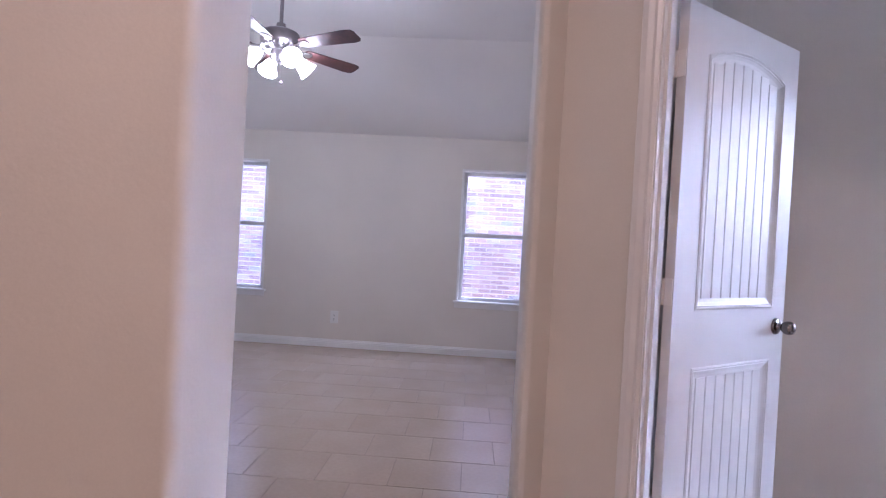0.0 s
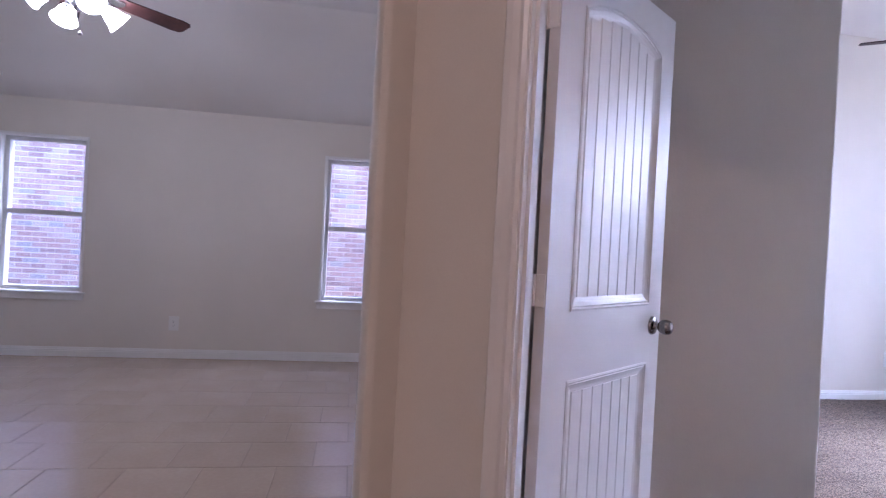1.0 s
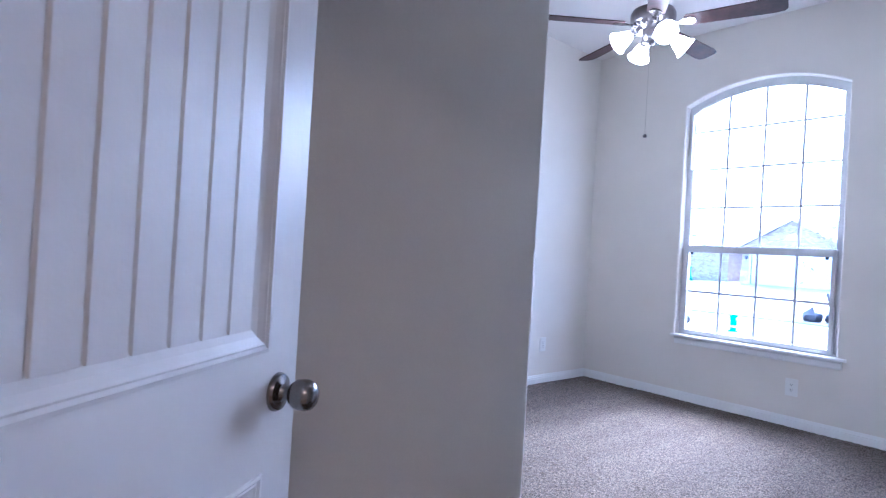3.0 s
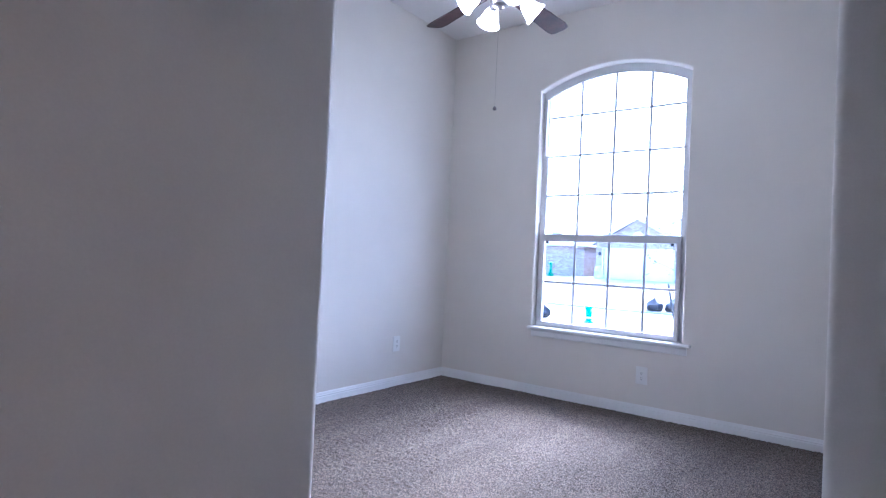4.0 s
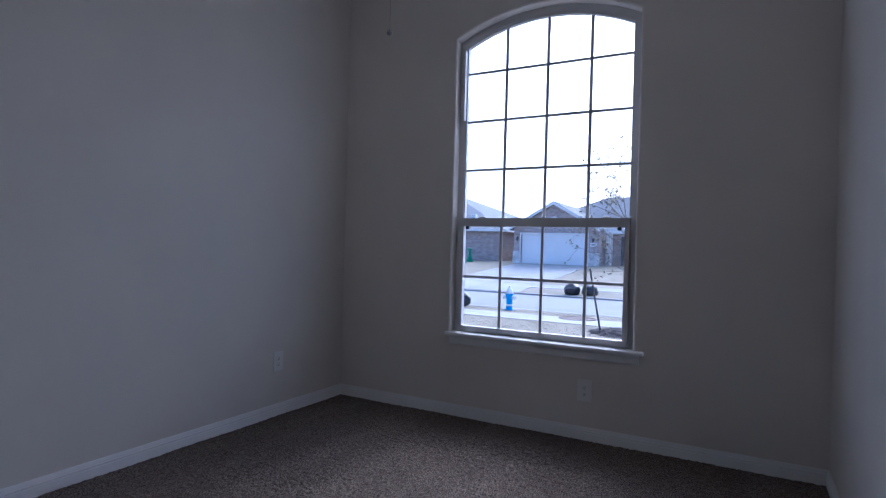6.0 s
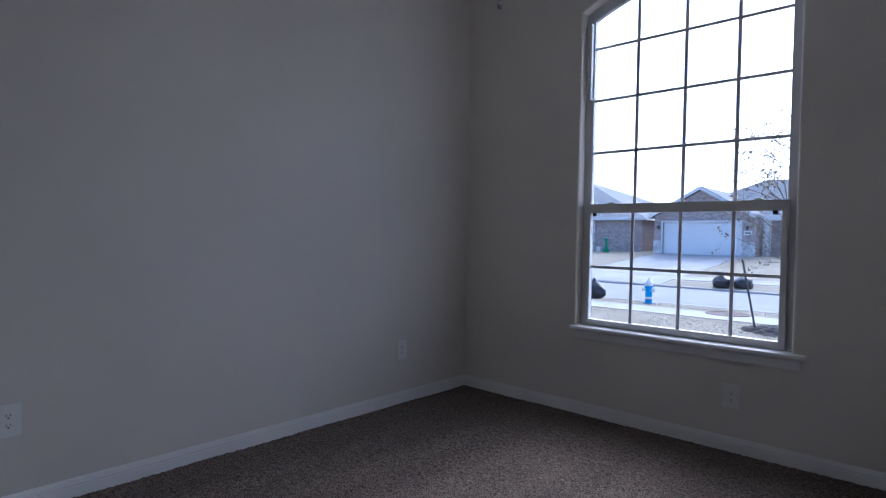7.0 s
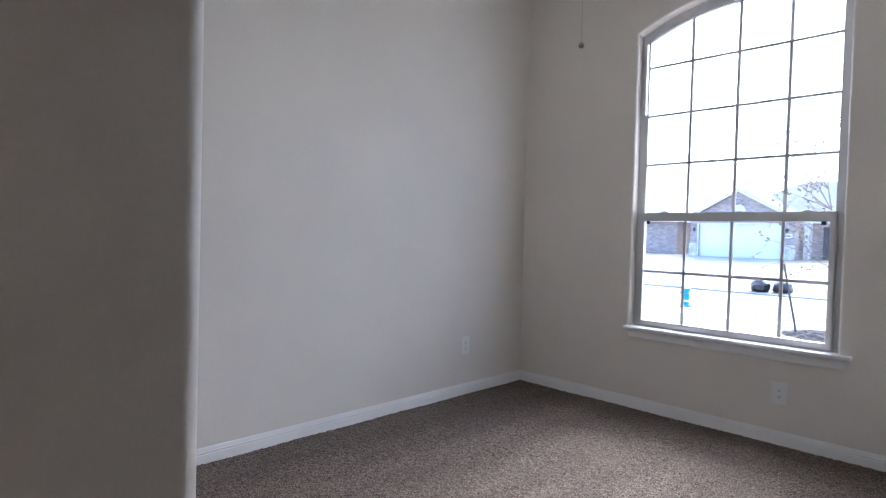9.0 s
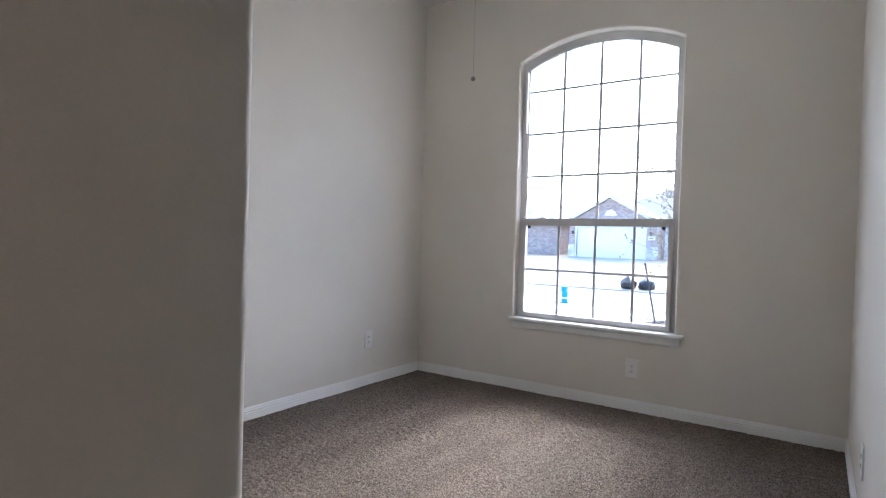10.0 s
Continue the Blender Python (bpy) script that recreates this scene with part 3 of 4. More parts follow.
for y in MY:
    top = dict((round(a, 2), b) for a, b in arch_points(WH - 0.02, WZS - 0.02, RISE - 0.01, 118)).get(round(y, 2), WZS + 0.09)
    part("muntin", boxes(((XG + 0.023, y - 0.011, ZM1 - 0.01), (XG + 0.031, y + 0.011, top)), bevel=0.002), VINYL, upper)
    part("muntin", boxes(((XG - 0.013, y - 0.016, WZ0 + 0.04), (XG - 0.005, y + 0.004, ZM0 + 0.005)), bevel=0.002), VINYL, lower)
for z in (2.391, 2.052, 1.712):
    part("muntin", boxes(((XG + 0.0235, WY0 + 0.03, z - 0.0095), (XG + 0.0305, WY1 - 0.03, z + 0.0095)), bevel=0.002), VINYL, upper)
part("muntin", boxes(((XG - 0.0125, WY0 + 0.045, 0.959), (XG - 0.0055, WY1 - 0.045, 0.978)), bevel=0.002), VINYL, lower)
pane = part("pane", prism(bmesh.new(), [(WY0 + 0.03, ZM1 - 0.01), (WY1 - 0.03, ZM1 - 0.01)] + arch_points(WH - 0.03, WZS - 0.028, RISE - 0.01)[::-1], XG + 0.0255, XG + 0.0285, "yz"), GLASS, upper)
pane.visible_shadow = False
pane = part("pane", boxes(((XG - 0.0105, WY0 + 0.045, WZ0 + 0.04), (XG - 0.0075, WY1 - 0.045, ZM0 + 0.005))), GLASS, lower)
pane.visible_shadow = False
for y in (3.555, 2.715):
    bm = boxes(((XG - 0.024, y - 0.03, ZM1), (XG - 0.004, y + 0.03, ZM1 + 0.006)), ((XG - 0.020, y - 0.012, ZM1 + 0.006), (XG - 0.006, y + 0.018, ZM1 + 0.013)), bevel=0.002)
    part("sash_lock", bm, PLASTIC, win, "small white cam lock")
for y in (WY1 - 0.080, WY0 + 0.080):
    part("tilt_latch", boxes(((XG - 0.034, y - 0.012, ZM0 - 0.020), (XG - 0.024, y + 0.012, ZM0 + 0.001)), bevel=0.002), DARK, win, "small black tilt latch")
part("balance_cover", boxes(((XG - 0.022, WY1 - 0.026, 2.06), (XG + 0.008, WY1 - 0.012, 2.55)), bevel=0.002), PLASTIC, win)

# ---- living room windows ----
def sash_window(name, a, b):
    w = thing(name, "white single-hung sash window facing a brick wall", "window", None, "", "structure")
    y = LRY
    zm = 1.293
    bm = boxes(((a - 0.001, y + 0.001, LZ0), (a + 0.004, y + 0.07, LZ1)), ((b - 0.004, y + 0.001, LZ0), (b + 0.001, y + 0.07, LZ1)), ((a, y + 0.001, LZ1 - 0.004), (b, y + 0.07, LZ1 + 0.001)))
    part("reveal_lining", bm, TRIM, w)
    bm = boxes(((a - 0.022, y - 0.012, LZ0), (a, y + 0.001, LZ1 + 0.022)), ((b, y - 0.012, LZ0), (b + 0.022, y + 0.001, LZ1 + 0.022)), ((a, y - 0.012, LZ1), (b, y + 0.001, LZ1 + 0.022)), bevel=0.003)
    part("casing", bm, TRIM, w)
    bm = boxes(((a + 0.004, y + 0.07, LZ0), (a + 0.040, y + 0.14, LZ1)), ((b - 0.040, y + 0.07, LZ0), (b - 0.004, y + 0.14, LZ1)), ((a + 0.04, y + 0.07, LZ1 - 0.04), (b - 0.04, y + 0.14, LZ1 - 0.004)), ((a + 0.04, y + 0.07, LZ0), (b - 0.04, y + 0.14, LZ0 + 0.035)))
    part("window_frame", bm, VINYL, w)
    part("meeting_rail", boxes(((a + 0.04, y + 0.075, zm - 0.022), (b - 0.04, y + 0.115, zm + 0.022)), bevel=0.003), VINYL, w)
    part("window_sill", boxes(((a - 0.05, y - 0.04, LZ0 - 0.02), (b + 0.05, y + 0.07, LZ0)), bevel=0.004), TRIM, w)
    part("apron", boxes(((a - 0.035, y - 0.012, LZ0 - 0.075), (b + 0.035, y, LZ0 - 0.02)), bevel=0.003), TRIM, w)
    g = part("pane", boxes(((a + 0.03, y + 0.115, zm), (b - 0.03, y + 0.118, LZ1 - 0.03))), GLASS, w)
    g.visible_shadow = False
    g = part("pane", boxes(((a + 0.03, y + 0.092, LZ0 + 0.03), (b - 0.03, y + 0.095, zm))), SCREEN, w)
    g.visible_shadow = False
    for x in (a + 0.22, b - 0.22):
        part("sash_lock", boxes(((x - 0.03, y + 0.080, zm + 0.022), (x + 0.03, y + 0.10, zm + 0.032)), bevel=0.002), PLASTIC, w)


sash_window("window_2", *LW[0])
sash_window("window_3", *LW[1])


# ---- outlets ----
def outlet(m):
    """A duplex outlet; local y looks out of the wall."""
    o = thing("wall_outlet", "white duplex wall outlet with cover plate", "outlet", m, "wall outlets")
    part("cover_plate", boxes(((-0.044, 0, -0.0665), (0.044, 0.006, 0.0665)), bevel=0.003), PLASTIC, o)
    for s in (-0.0195, 0.0195):
        r = part("receptacle", prism(bmesh.new(), rounded([(-0.017, s - 0.014), (0.017, s - 0.014), (0.017, s + 0.014), (-0.017, s + 0.014)], [0.008] * 4), 0.005, 0.0078, "xz"), PLASTIC, o)
        part("slot", boxes(((-0.0078, 0.006, s - 0.002), (-0.0055, 0.0084, s + 0.008)), ((0.0055, 0.006, s - 0.002), (0.0078, 0.0084, s + 0.007))), DARK, r)
        part("ground_hole", tube(bmesh.new(), (0, 0.006, s - 0.008), (0, 0.0084, s - 0.008), 0.0032, 0.0032, 10), DARK, r)
    part("screw", tube(bmesh.new(), (0, 0.005, 0), (0, 0.0068, 0), 0.003, 0.003, 10), PLASTIC, o)
    return o


o1 = outlet(pose(5.325, YN, 0.370, 0, 0, 180))
copy_thing(o1, pose(3.175, YN, 0.385, 0, 0, 180))
copy_thing(o1, pose(XW, 2.808, 0.308, 0, 0, 90))
copy_thing(o1, pose(4.78, YS, 0.335, 0, 0, 0))
copy_thing(o1, pose(-1.12, LRY, 0.325, 0, 0, 180))


# ---- ceiling fans ----
def ceiling_fan(x, y, blade_z, ceiling_z, turn, shade_turn, chain, label, reach=0.72, shade=SHADE):
    f = thing("ceiling_fan", label, "ceiling fan", pose(x, y, blade_z, 0, 0, 0), "ceiling fans")
    top = ceiling_z - blade_z
    part("canopy", lathe([(0, top), (0.07, top), (0.068, top - 0.03), (0.04, top - 0.06), (0.015, top - 0.07), (0, top - 0.07)], 28), BRONZE, f, smooth=True)
    part("downrod", tube(bmesh.new(), (0, 0, 0.10), (0, 0, top - 0.06), 0.0127, 0.0127, 14), BRONZE, f, smooth=True)
    part("motor_housing", lathe([(0, 0.155), (0.03, 0.155), (0.035, 0.12), (0.085, 0.11), (0.125, 0.09), (0.135, 0.07), (0.135, 0.03), (0.125, 0.01), (0.10, -0.015), (0.08, -0.035), (0.0, -0.035)], 36), BRONZE, f, "pewter motor housing", True)
    for k in range(24):
        a = 2 * math.pi * k / 24
        bm = box(bmesh.new(), (0.101, -0.004, -0.016), (0.130, 0.004, 0.004), 0.0, Matrix.Rotation(a, 4, "Z"))
        part("vent_fin", bm, BRONZE, f)
    part("switch_cup", lathe([(0, -0.035), (0.058, -0.035), (0.062, -0.05), (0.060, -0.085), (0.045, -0.105), (0.02, -0.112), (0.012, -0.125), (0, -0.128)], 28), BRONZE, f, smooth=True)
    for k in range(5):
        a = radians(turn + 72 * k)
        m = Matrix.Rotation(a, 4, "Z")
        tilt = Matrix.Rotation(radians(-12), 4, "X")
        outline = [(0.20, -0.052), (reach - 0.065, -0.070), (reach - 0.015, -0.062), (reach, -0.040), (reach, 0.040), (reach - 0.015, 0.062), (reach - 0.065, 0.070), (0.20, 0.052), (0.185, 0.035), (0.185, -0.035)]
        bm = prism(bmesh.new(), outline, 0.001, 0.007)
        bmesh.ops.transform(bm, matrix=m @ tilt, verts=bm.verts)
        blade = part("blade", bm, BLADE, f, "dark cherry wood blade")
        bm = prism(bmesh.new(), [(0.10, -0.014), (0.16, -0.014), (0.185, -0.03), (0.225, -0.036), (0.245, -0.02), (0.25, 0.0), (0.245, 0.02), (0.225, 0.036), (0.185, 0.03), (0.16, 0.014), (0.10, 0.014)], -0.006, 0.0005)
        bmesh.ops.transform(bm, matrix=m @ tilt, verts=bm.verts)
        part("blade_iron", bm, NICKEL, blade)
    for k in range(4):
        a = radians(shade_turn + 90 * k)
        m = Matrix.Rotation(a, 4, "Z") @ pose(0.125, 0, -0.060, 0, 0, 0) @ Matrix.Rotation(radians(-55), 4, "Y")
        bm = tube(bmesh.new(), (0.03, 0, -0.065), (0.122, 0, -0.058), 0.009, 0.009, 10)
        bmesh.ops.transform(bm, matrix=Matrix.Rotation(a, 4, "Z"), verts=bm.verts)
        arm = part("light_arm", bm, BRONZE, f)
        part("socket", lathe([(0, 0.012), (0.02, 0.012), (0.024, 0), (0.024, -0.02), (0, -0.02)], 18, m), BRONZE, arm)
        prof = [(0.024, -0.012), (0.032, -0.022), (0.043, -0.045), (0.050, -0.070), (0.058, -0.092), (0.070, -0.112), (0.066, -0.112), (0.054, -0.090), (0.046, -0.068), (0.0, -0.060)]
        part("light_shade", lathe(prof, 24, m), shade, f, "glowing frosted glass bell shade", True)
    for dx, dy, ln in chain:
        bm = tube(bmesh.new(), (dx, dy, -0.09), (dx, dy, -0.09 - ln), 0.0005, 0.0005, 6)
        c = part("pull_chain", bm, NICKEL, f)
        part("fob", lathe([(0, 0.008), (0.004, 0.006), (0.010, 0), (0.012, -0.008), (0.008, -0.016), (0, -0.018)], 16, pose(dx, dy, -0.09 - ln)), BRONZE, c, smooth=True)
    return f


ceiling_fan(4.31, 3.16, 2.665, HB, 214, 51, ((0.027, 0.027, 0.581),), "five-blade ceiling fan with four lit bell shades in the bedroom")
ceiling_fan(-1.065, 3.70, 2.473, HL, -23.5, 41, ((0.02, 0.0, 0.15),), "five-blade ceiling fan with four lit bell shades in the living room", 0.64, LIVING_SHADE)

# supply vent in the bedroom ceiling
vent = thing("ceiling_vent", "white painted louvred metal ceiling vent", "vent", pose(5.255, 3.09, HB))
part("frame", boxes(((-0.105, -0.18, -0.012), (-0.085, 0.18, 0.002)), ((0.085, -0.18, -0.012), (0.105, 0.18, 0.002)), ((-0.085, -0.18, -0.012), (0.085, -0.16, 0.002)), ((-0.085, 0.16, -0.012), (0.085, 0.18, 0.002)), bevel=0.003), TRIM, vent)
for k in range(9):
    m = pose(-0.072 + k * 0.018, 0, -0.005, 0, 40 if k < 4 else -40, 0)
    part("slat", box(bmesh.new(), (-0.008, -0.16, -0.0008), (0.008, 0.16, 0.0008), 0.0, m), TRIM, vent)
# near-black sheet put in for the shade of the duct above the slats
part("backing", boxes(((-0.09, -0.165, -0.0015), (0.09, 0.165, 0.002))), DARK, vent)

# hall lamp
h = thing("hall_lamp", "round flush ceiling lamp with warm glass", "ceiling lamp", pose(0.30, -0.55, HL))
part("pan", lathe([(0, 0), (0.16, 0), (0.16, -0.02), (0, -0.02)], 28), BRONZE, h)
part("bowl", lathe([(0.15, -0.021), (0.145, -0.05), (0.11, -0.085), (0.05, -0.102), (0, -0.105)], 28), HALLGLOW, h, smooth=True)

# ---- carpet ----
PITCH = 0.008
rng = np.random.default_rng(3)
gx, gy = np.meshgrid(np.arange(0.85, XW, PITCH), np.arange(0.85, YN, PITCH), indexing="ij")
jx, jy = gx + rng.uniform(-0.003, 0.003, gx.shape), gy + rng.uniform(-0.003, 0.003, gx.shape)
gz = 0.006 + rng.uniform(-0.003, 0.003, gx.shape) + 0.0015 * np.sin(gx * 9.1) * np.sin(gy * 7.7)
inside = (gx * SS + gy * CS > NF - 0.058) & (gx * CS - gy * SS > UV - 0.02) & ((gy < BY + 0.05) | (gx > BX - 0.05)) & (gx * CS - gy * SS < 1.05 + 10 * (gy > 0.9)) & ((gy > YS - 0.03) | (gx < 3.1))
idx = np.arange(gx.size).reshape(gx.shape)
keep = inside[:-1, :-1] & inside[1:, :-1] & inside[1:, 1:] & inside[:-1, 1:]
quads = np.stack([idx[:-1, :-1], idx[1:, :-1], idx[1:, 1:], idx[:-1, 1:]], -1)[keep]
me = bpy.data.meshes.new("carpet")
me.vertices.add(gx.size)
me.vertices.foreach_set("co", np.stack([jx, jy, gz], -1).ravel())
me.loops.add(quads.size)
me.loops.foreach_set("vertex_index", quads.ravel())
me.polygons.add(len(quads))
me.polygons.foreach_set("loop_start", np.arange(0, quads.size, 4))
me.update(calc_edges=True)
me.materials.append(CARPET)
tagged(new("carpet", me), "speckled taupe cut-pile carpet", "carpet", "", "structure")
structure("threshold", prism(bmesh.new(), slanted(UL, UR, NF - 0.075, NF - 0.04), -0.004, 0.006), NICKEL, "thin metal strip between tile and carpet", "threshold")

# ---- outdoors ----
PROFILE = [(-300, -0.35), (6.3, -0.36), (12, -0.46), (15.6, -0.54), (17.1, -0.58), (18.45, -0.61), (18.6, -0.79), (23, -0.80), (27.4, -0.90), (27.5, -0.83), (29.2, -0.66), (30.6, -0.58), (41.5, 0.24), (49, 0.38), (400, 0.43)]


def ground_z(x):
    for (a, za), (b, zb) in zip(PROFILE, PROFILE[1:]):
        if a <= x <= b:
            return za + (zb - za) * (x - a) / (b - a)
    return 0.43


def strip(x0, x1, y0, y1, lift, steps=1):
    """A sheet that follows the ground, lifted a little, with a skirt."""
    xs = sorted({x0, x1, *[p for p, _ in PROFILE if x0 < p < x1]})
    bm = bmesh.new()
    rows = [[bm.verts.new((x, y0, ground_z(x) + lift)), bm.verts.new((x, y1, ground_z(x) + lift)), bm.verts.new((x, y1, ground_z(x) - 0.1)), bm.verts.new((x, y0, ground_z(x) - 0.1))] for x in xs]
    for a, b in zip(rows, rows[1:]):
        for k in range(4):
            j = (k + 1) % 4
            bm.faces.new((a[k], a[j], b[j], b[k]))
    bm.faces.new(rows[0])
    bm.faces.new(rows[-1][::-1])
    return bm


bm = bmesh.new()
rows = [[bm.verts.new((x, y, z)) for y in (-400, -20, 60, 400)] for x, z in PROFILE]
for a, b in zip(rows, rows[1:]):
    for k in range(3):
        bm.faces.new((a[k], a[k + 1], b[k + 1], b[k]))
structure("ground", bm, GRASS, "dormant straw-coloured lawn", "ground")
structure("road", strip(18.62, 27.38, -120, 160, 0.004), ASPHALT, "pale concrete residential street", "road")
for a, b in ((18.44, 18.63), (27.37, 27.56)):
    z = -0.595 if a < 20 else -0.815
    structure("kerb", prism(bmesh.new(), rounded([(a, -0.9), (b, -0.9), (b, z), (a, z)], [0, 0, 0.04, 0.04]), -120, 160, "xz"), CONCRETE, "concrete kerb along the street", "kerb")
for y in np.arange(-8, 24, 1.5):
    structure("pavement", strip(15.6, 17.1, float(y), float(y) + 1.488, 0.012), CONCRETE, "pale concrete pavement slab", "pavement")
for y in np.arange(-4, 34, 1.5):
    structure("pavement", strip(29.2, 30.6, float(y), float(y) + 1.488, 0.014), CONCRETE, "pale concrete pavement slab", "pavement")
for a, b in ((27.57, 29.19), (30.61, 34.2), (34.22, 37.8), (37.82, 41.4)):
    for y0, y1 in ((11.4, 14.05), (14.07, 16.8)):
        structure("driveway", strip(a, b, y0, y1, 0.02), CONCRETE, "pale concrete driveway slab", "driveway")

# grass blades on the near lawn
rng = np.random.default_rng(8)
N = 60000
px, py = rng.uniform(9, 18.3, N), rng.uniform(1.5, 13, N)
ok = (px < 15.55) | (px > 17.15)
px, py = px[ok], py[ok]
pz = np.array([ground_z(v) for v in px])
ang, hgt = rng.uniform(0, 6.28, len(px)), rng.uniform(0.010, 0.034, len(px))
wx, wy = 0.006 * np.cos(ang), 0.006 * np.sin(ang)
tip = np.stack([px + rng.uniform(-0.03, 0.03, len(px)), py + rng.uniform(-0.03, 0.03, len(px)), pz + hgt], -1)
co = np.stack([np.stack([px - wx, py - wy, pz - 0.01], -1), np.stack([px + wx, py + wy, pz - 0.01], -1), tip], 1).reshape(-1, 3)
me = bpy.data.meshes.new("grass")
me.from_pydata(co.tolist(), [], np.arange(len(co)).reshape(-1, 3).tolist())
me.materials.append(BLADES)
tagged(new("grass", me), "short dormant straw-coloured grass blades", "grass", "", "stuff")

# fire hydrant
hx, hy = 17.95, 8.05
hyd = thing("fire_hydrant", "blue fire hydrant with white bonnet beside the street", "fire hydrant", pose(hx, hy, ground_z(hx)) @ Matrix.Diagonal((0.78, 0.78, 0.97, 1)))
part("barrel", lathe([(0, 0), (0.17, 0), (0.17, 0.04), (0.12, 0.05), (0.12, 0.10), (0.115, 0.40), (0.14, 0.41), (0.14, 0.50), (0.12, 0.51), (0, 0.51)], 20), BLUE, hyd, smooth=True)
part("bonnet", lathe([(0.14, 0.505), (0.145, 0.53), (0.125, 0.60), (0.08, 0.66), (0.03, 0.69), (0.03, 0.73), (0, 0.735)], 20), WHITEP, hyd, "white domed bonnet", True)
part("band", lathe([(0.122, 0.13), (0.126, 0.13), (0.126, 0.19), (0.122, 0.19)], 20), WHITEP, hyd)
for a in (90, -90, 180):
    part("outlet_cap", lathe([(0.06, 0.10), (0.06, 0.16), (0.045, 0.165), (0.045, 0.19), (0.075, 0.195), (0.075, 0.225), (0.02, 0.23), (0.02, 0.25), (0, 0.25)], 14, pose(0, 0, 0.36, 0, 90, 0) if a == 180 else pose(0, 0, 0.40, -a, 0, 0)), BLUE if a == 180 else WHITEP, hyd, smooth=True)


def rubbish_bag(x, y, s, seed, flat=0.92):
    bm = bmesh.new()
    bmesh.ops.create_icosphere(bm, subdivisions=3, radius=1)
    for v in bm.verts:
        n = noise.noise(v.co * 1.7 + Vector((seed, 0, 0))) * 0.22 + noise.noise(v.co * 5 + Vector((0, seed, 0))) * 0.08
        v.co *= 1 + n
        if v.co.z > 0.55:
            f = (v.co.z - 0.55)
            v.co.x *= max(0.15, 1 - 1.5 * f)
            v.co.y *= max(0.15, 1 - 1.5 * f)
            v.co.z += f * 0.5
        v.co.z = max(v.co.z, -0.62)
        v.co = Vector((v.co.x * 0.9, v.co.y, (v.co.z + 0.62) * flat)) * s
    ob = part("rubbish_bag", bm, BAG, smooth=True)
    ob.location = (x, y, ground_z(x))
    tagged(ob, "tied black plastic rubbish bag standing by the kerb", "rubbish bag", "rubbish bags")


rubbish_bag(18.05, 9.72, 0.33, 1.0)
rubbish_bag(27.95, 8.95, 0.37, 4.0, 0.85)
rubbish_bag(28.05, 8.16, 0.37, 7.0, 0.82)

# utility cover in the lawn and mulch bed with a stake
part_cover = lathe([(0, 0.012), (0.40, 0.012), (0.41, 0.02), (0.47, 0.02), (0.48, 0.0)], 28)
ob = part("utility_cover", part_cover, RUST)
ob.location = (16.9, 5.75, ground_z(16.9) + 0.012)
tagged(ob, "round rusty utility cover flush with the pavement edge", "utility cover")
bm = bmesh.new()
bmesh.ops.create_grid(bm, x_segments=40, y_segments=40, size=0.95)
for v in bm.verts:
    r = v.co.length / 0.95
    v.co.z = max(-0.05, 0.11 * (1 - r * r)) + 0.05 * noise.noise(v.co * 9) * (r < 1.05)
ob = part("mulch_bed", bm, MULCH)
ob.location = (14.55, 3.95, ground_z(14.55) - 0.01)
tagged(ob, "low round bed of dark bark mulch round a young tree", "mulch bed")
ob = part("tree_stake", tube(bmesh.new(), (0, 0, -0.1), (-0.15, 0.24, 1.33), 0.022, 0.020, 8), STEEL)
ob.location = (14.6, 4.62, ground_z(14.6))
tagged(ob, "leaning dark steel tree stake by the mulch bed", "stake")


def young_tree(x, y, height, seed, name="young_tree"):
    rnd = random.Random(seed)
    t = thing(name, "young street tree with thin bare limbs and few dry leaves", "tree", pose(x, y, ground_z(x) - 0.02))
    trunk, limbs, leaves = bmesh.new(), bmesh.new(), bmesh.new()
    p, d = Vector((0, 0, 0)), Vector((0.02, 0.03, 1))
    starts = []
    seg = height / 9
    for k in range(9):
        q = p + d.normalized() * seg
        tube(trunk, p, q, 0.035 * (1 - k / 10), 0.035 * (1 - (k + 1) / 10), 8)
        if k >= 2:
            starts += [(q.copy(), k)] * 3
        p, d = q, d + Vector((rnd.uniform(-0.1, 0.1), rnd.uniform(-0.1, 0.1), 0))

    def leaf(c):
        a, b = Vector([rnd.uniform(-1, 1) for _ in range(3)]).normalized(), Vector([rnd.uniform(-1, 1) for _ in range(3)]).normalized()
        s = rnd.uniform(0.022, 0.05)
        leaves.faces.new([leaves.verts.new(c + v) for v in (a * s, b * s * 0.5, -a * s * 0.9, -b * s * 0.5)])

    def limb(p, d, ln, r, depth):
        n = 4
        for k in range(n):
            q = p + d * (ln / n)
            tube(limbs, p, q, r * (1 - k / (n + 1)), r * (1 - (k + 1) / (n + 1)), 5)
            if depth < 2 and rnd.random() < 0.85:
                side = (d + Vector([rnd.uniform(-0.9, 0.9) for _ in range(3)])).normalized()
                limb(q, side, ln * 0.55, r * 0.5, depth + 1)
            for _ in range(2):
                if depth and rnd.random() < 0.6:
                    leaf(q + Vector([rnd.uniform(-0.06, 0.06) for _ in range(3)]))
            p, d = q, (d + Vector((rnd.uniform(-0.25, 0.25), rnd.uniform(-0.25, 0.25), rnd.uniform(-0.1, 0.18)))).normalized()

    for q, k in starts:
        a = rnd.uniform(0, 6.28)
        limb(q, Vector((math.cos(a), math.sin(a), rnd.uniform(0.3, 0.8))).normalized(), height * 0.40 * (1 - k / 14), 0.012, 0)
    part("trunk", trunk, BARK, t, smooth=True)
    part("limbs", limbs, BARK, t)
    part("crown", leaves, LEAF, t)


young_tree(14.65, 3.80, 3.7, 5)


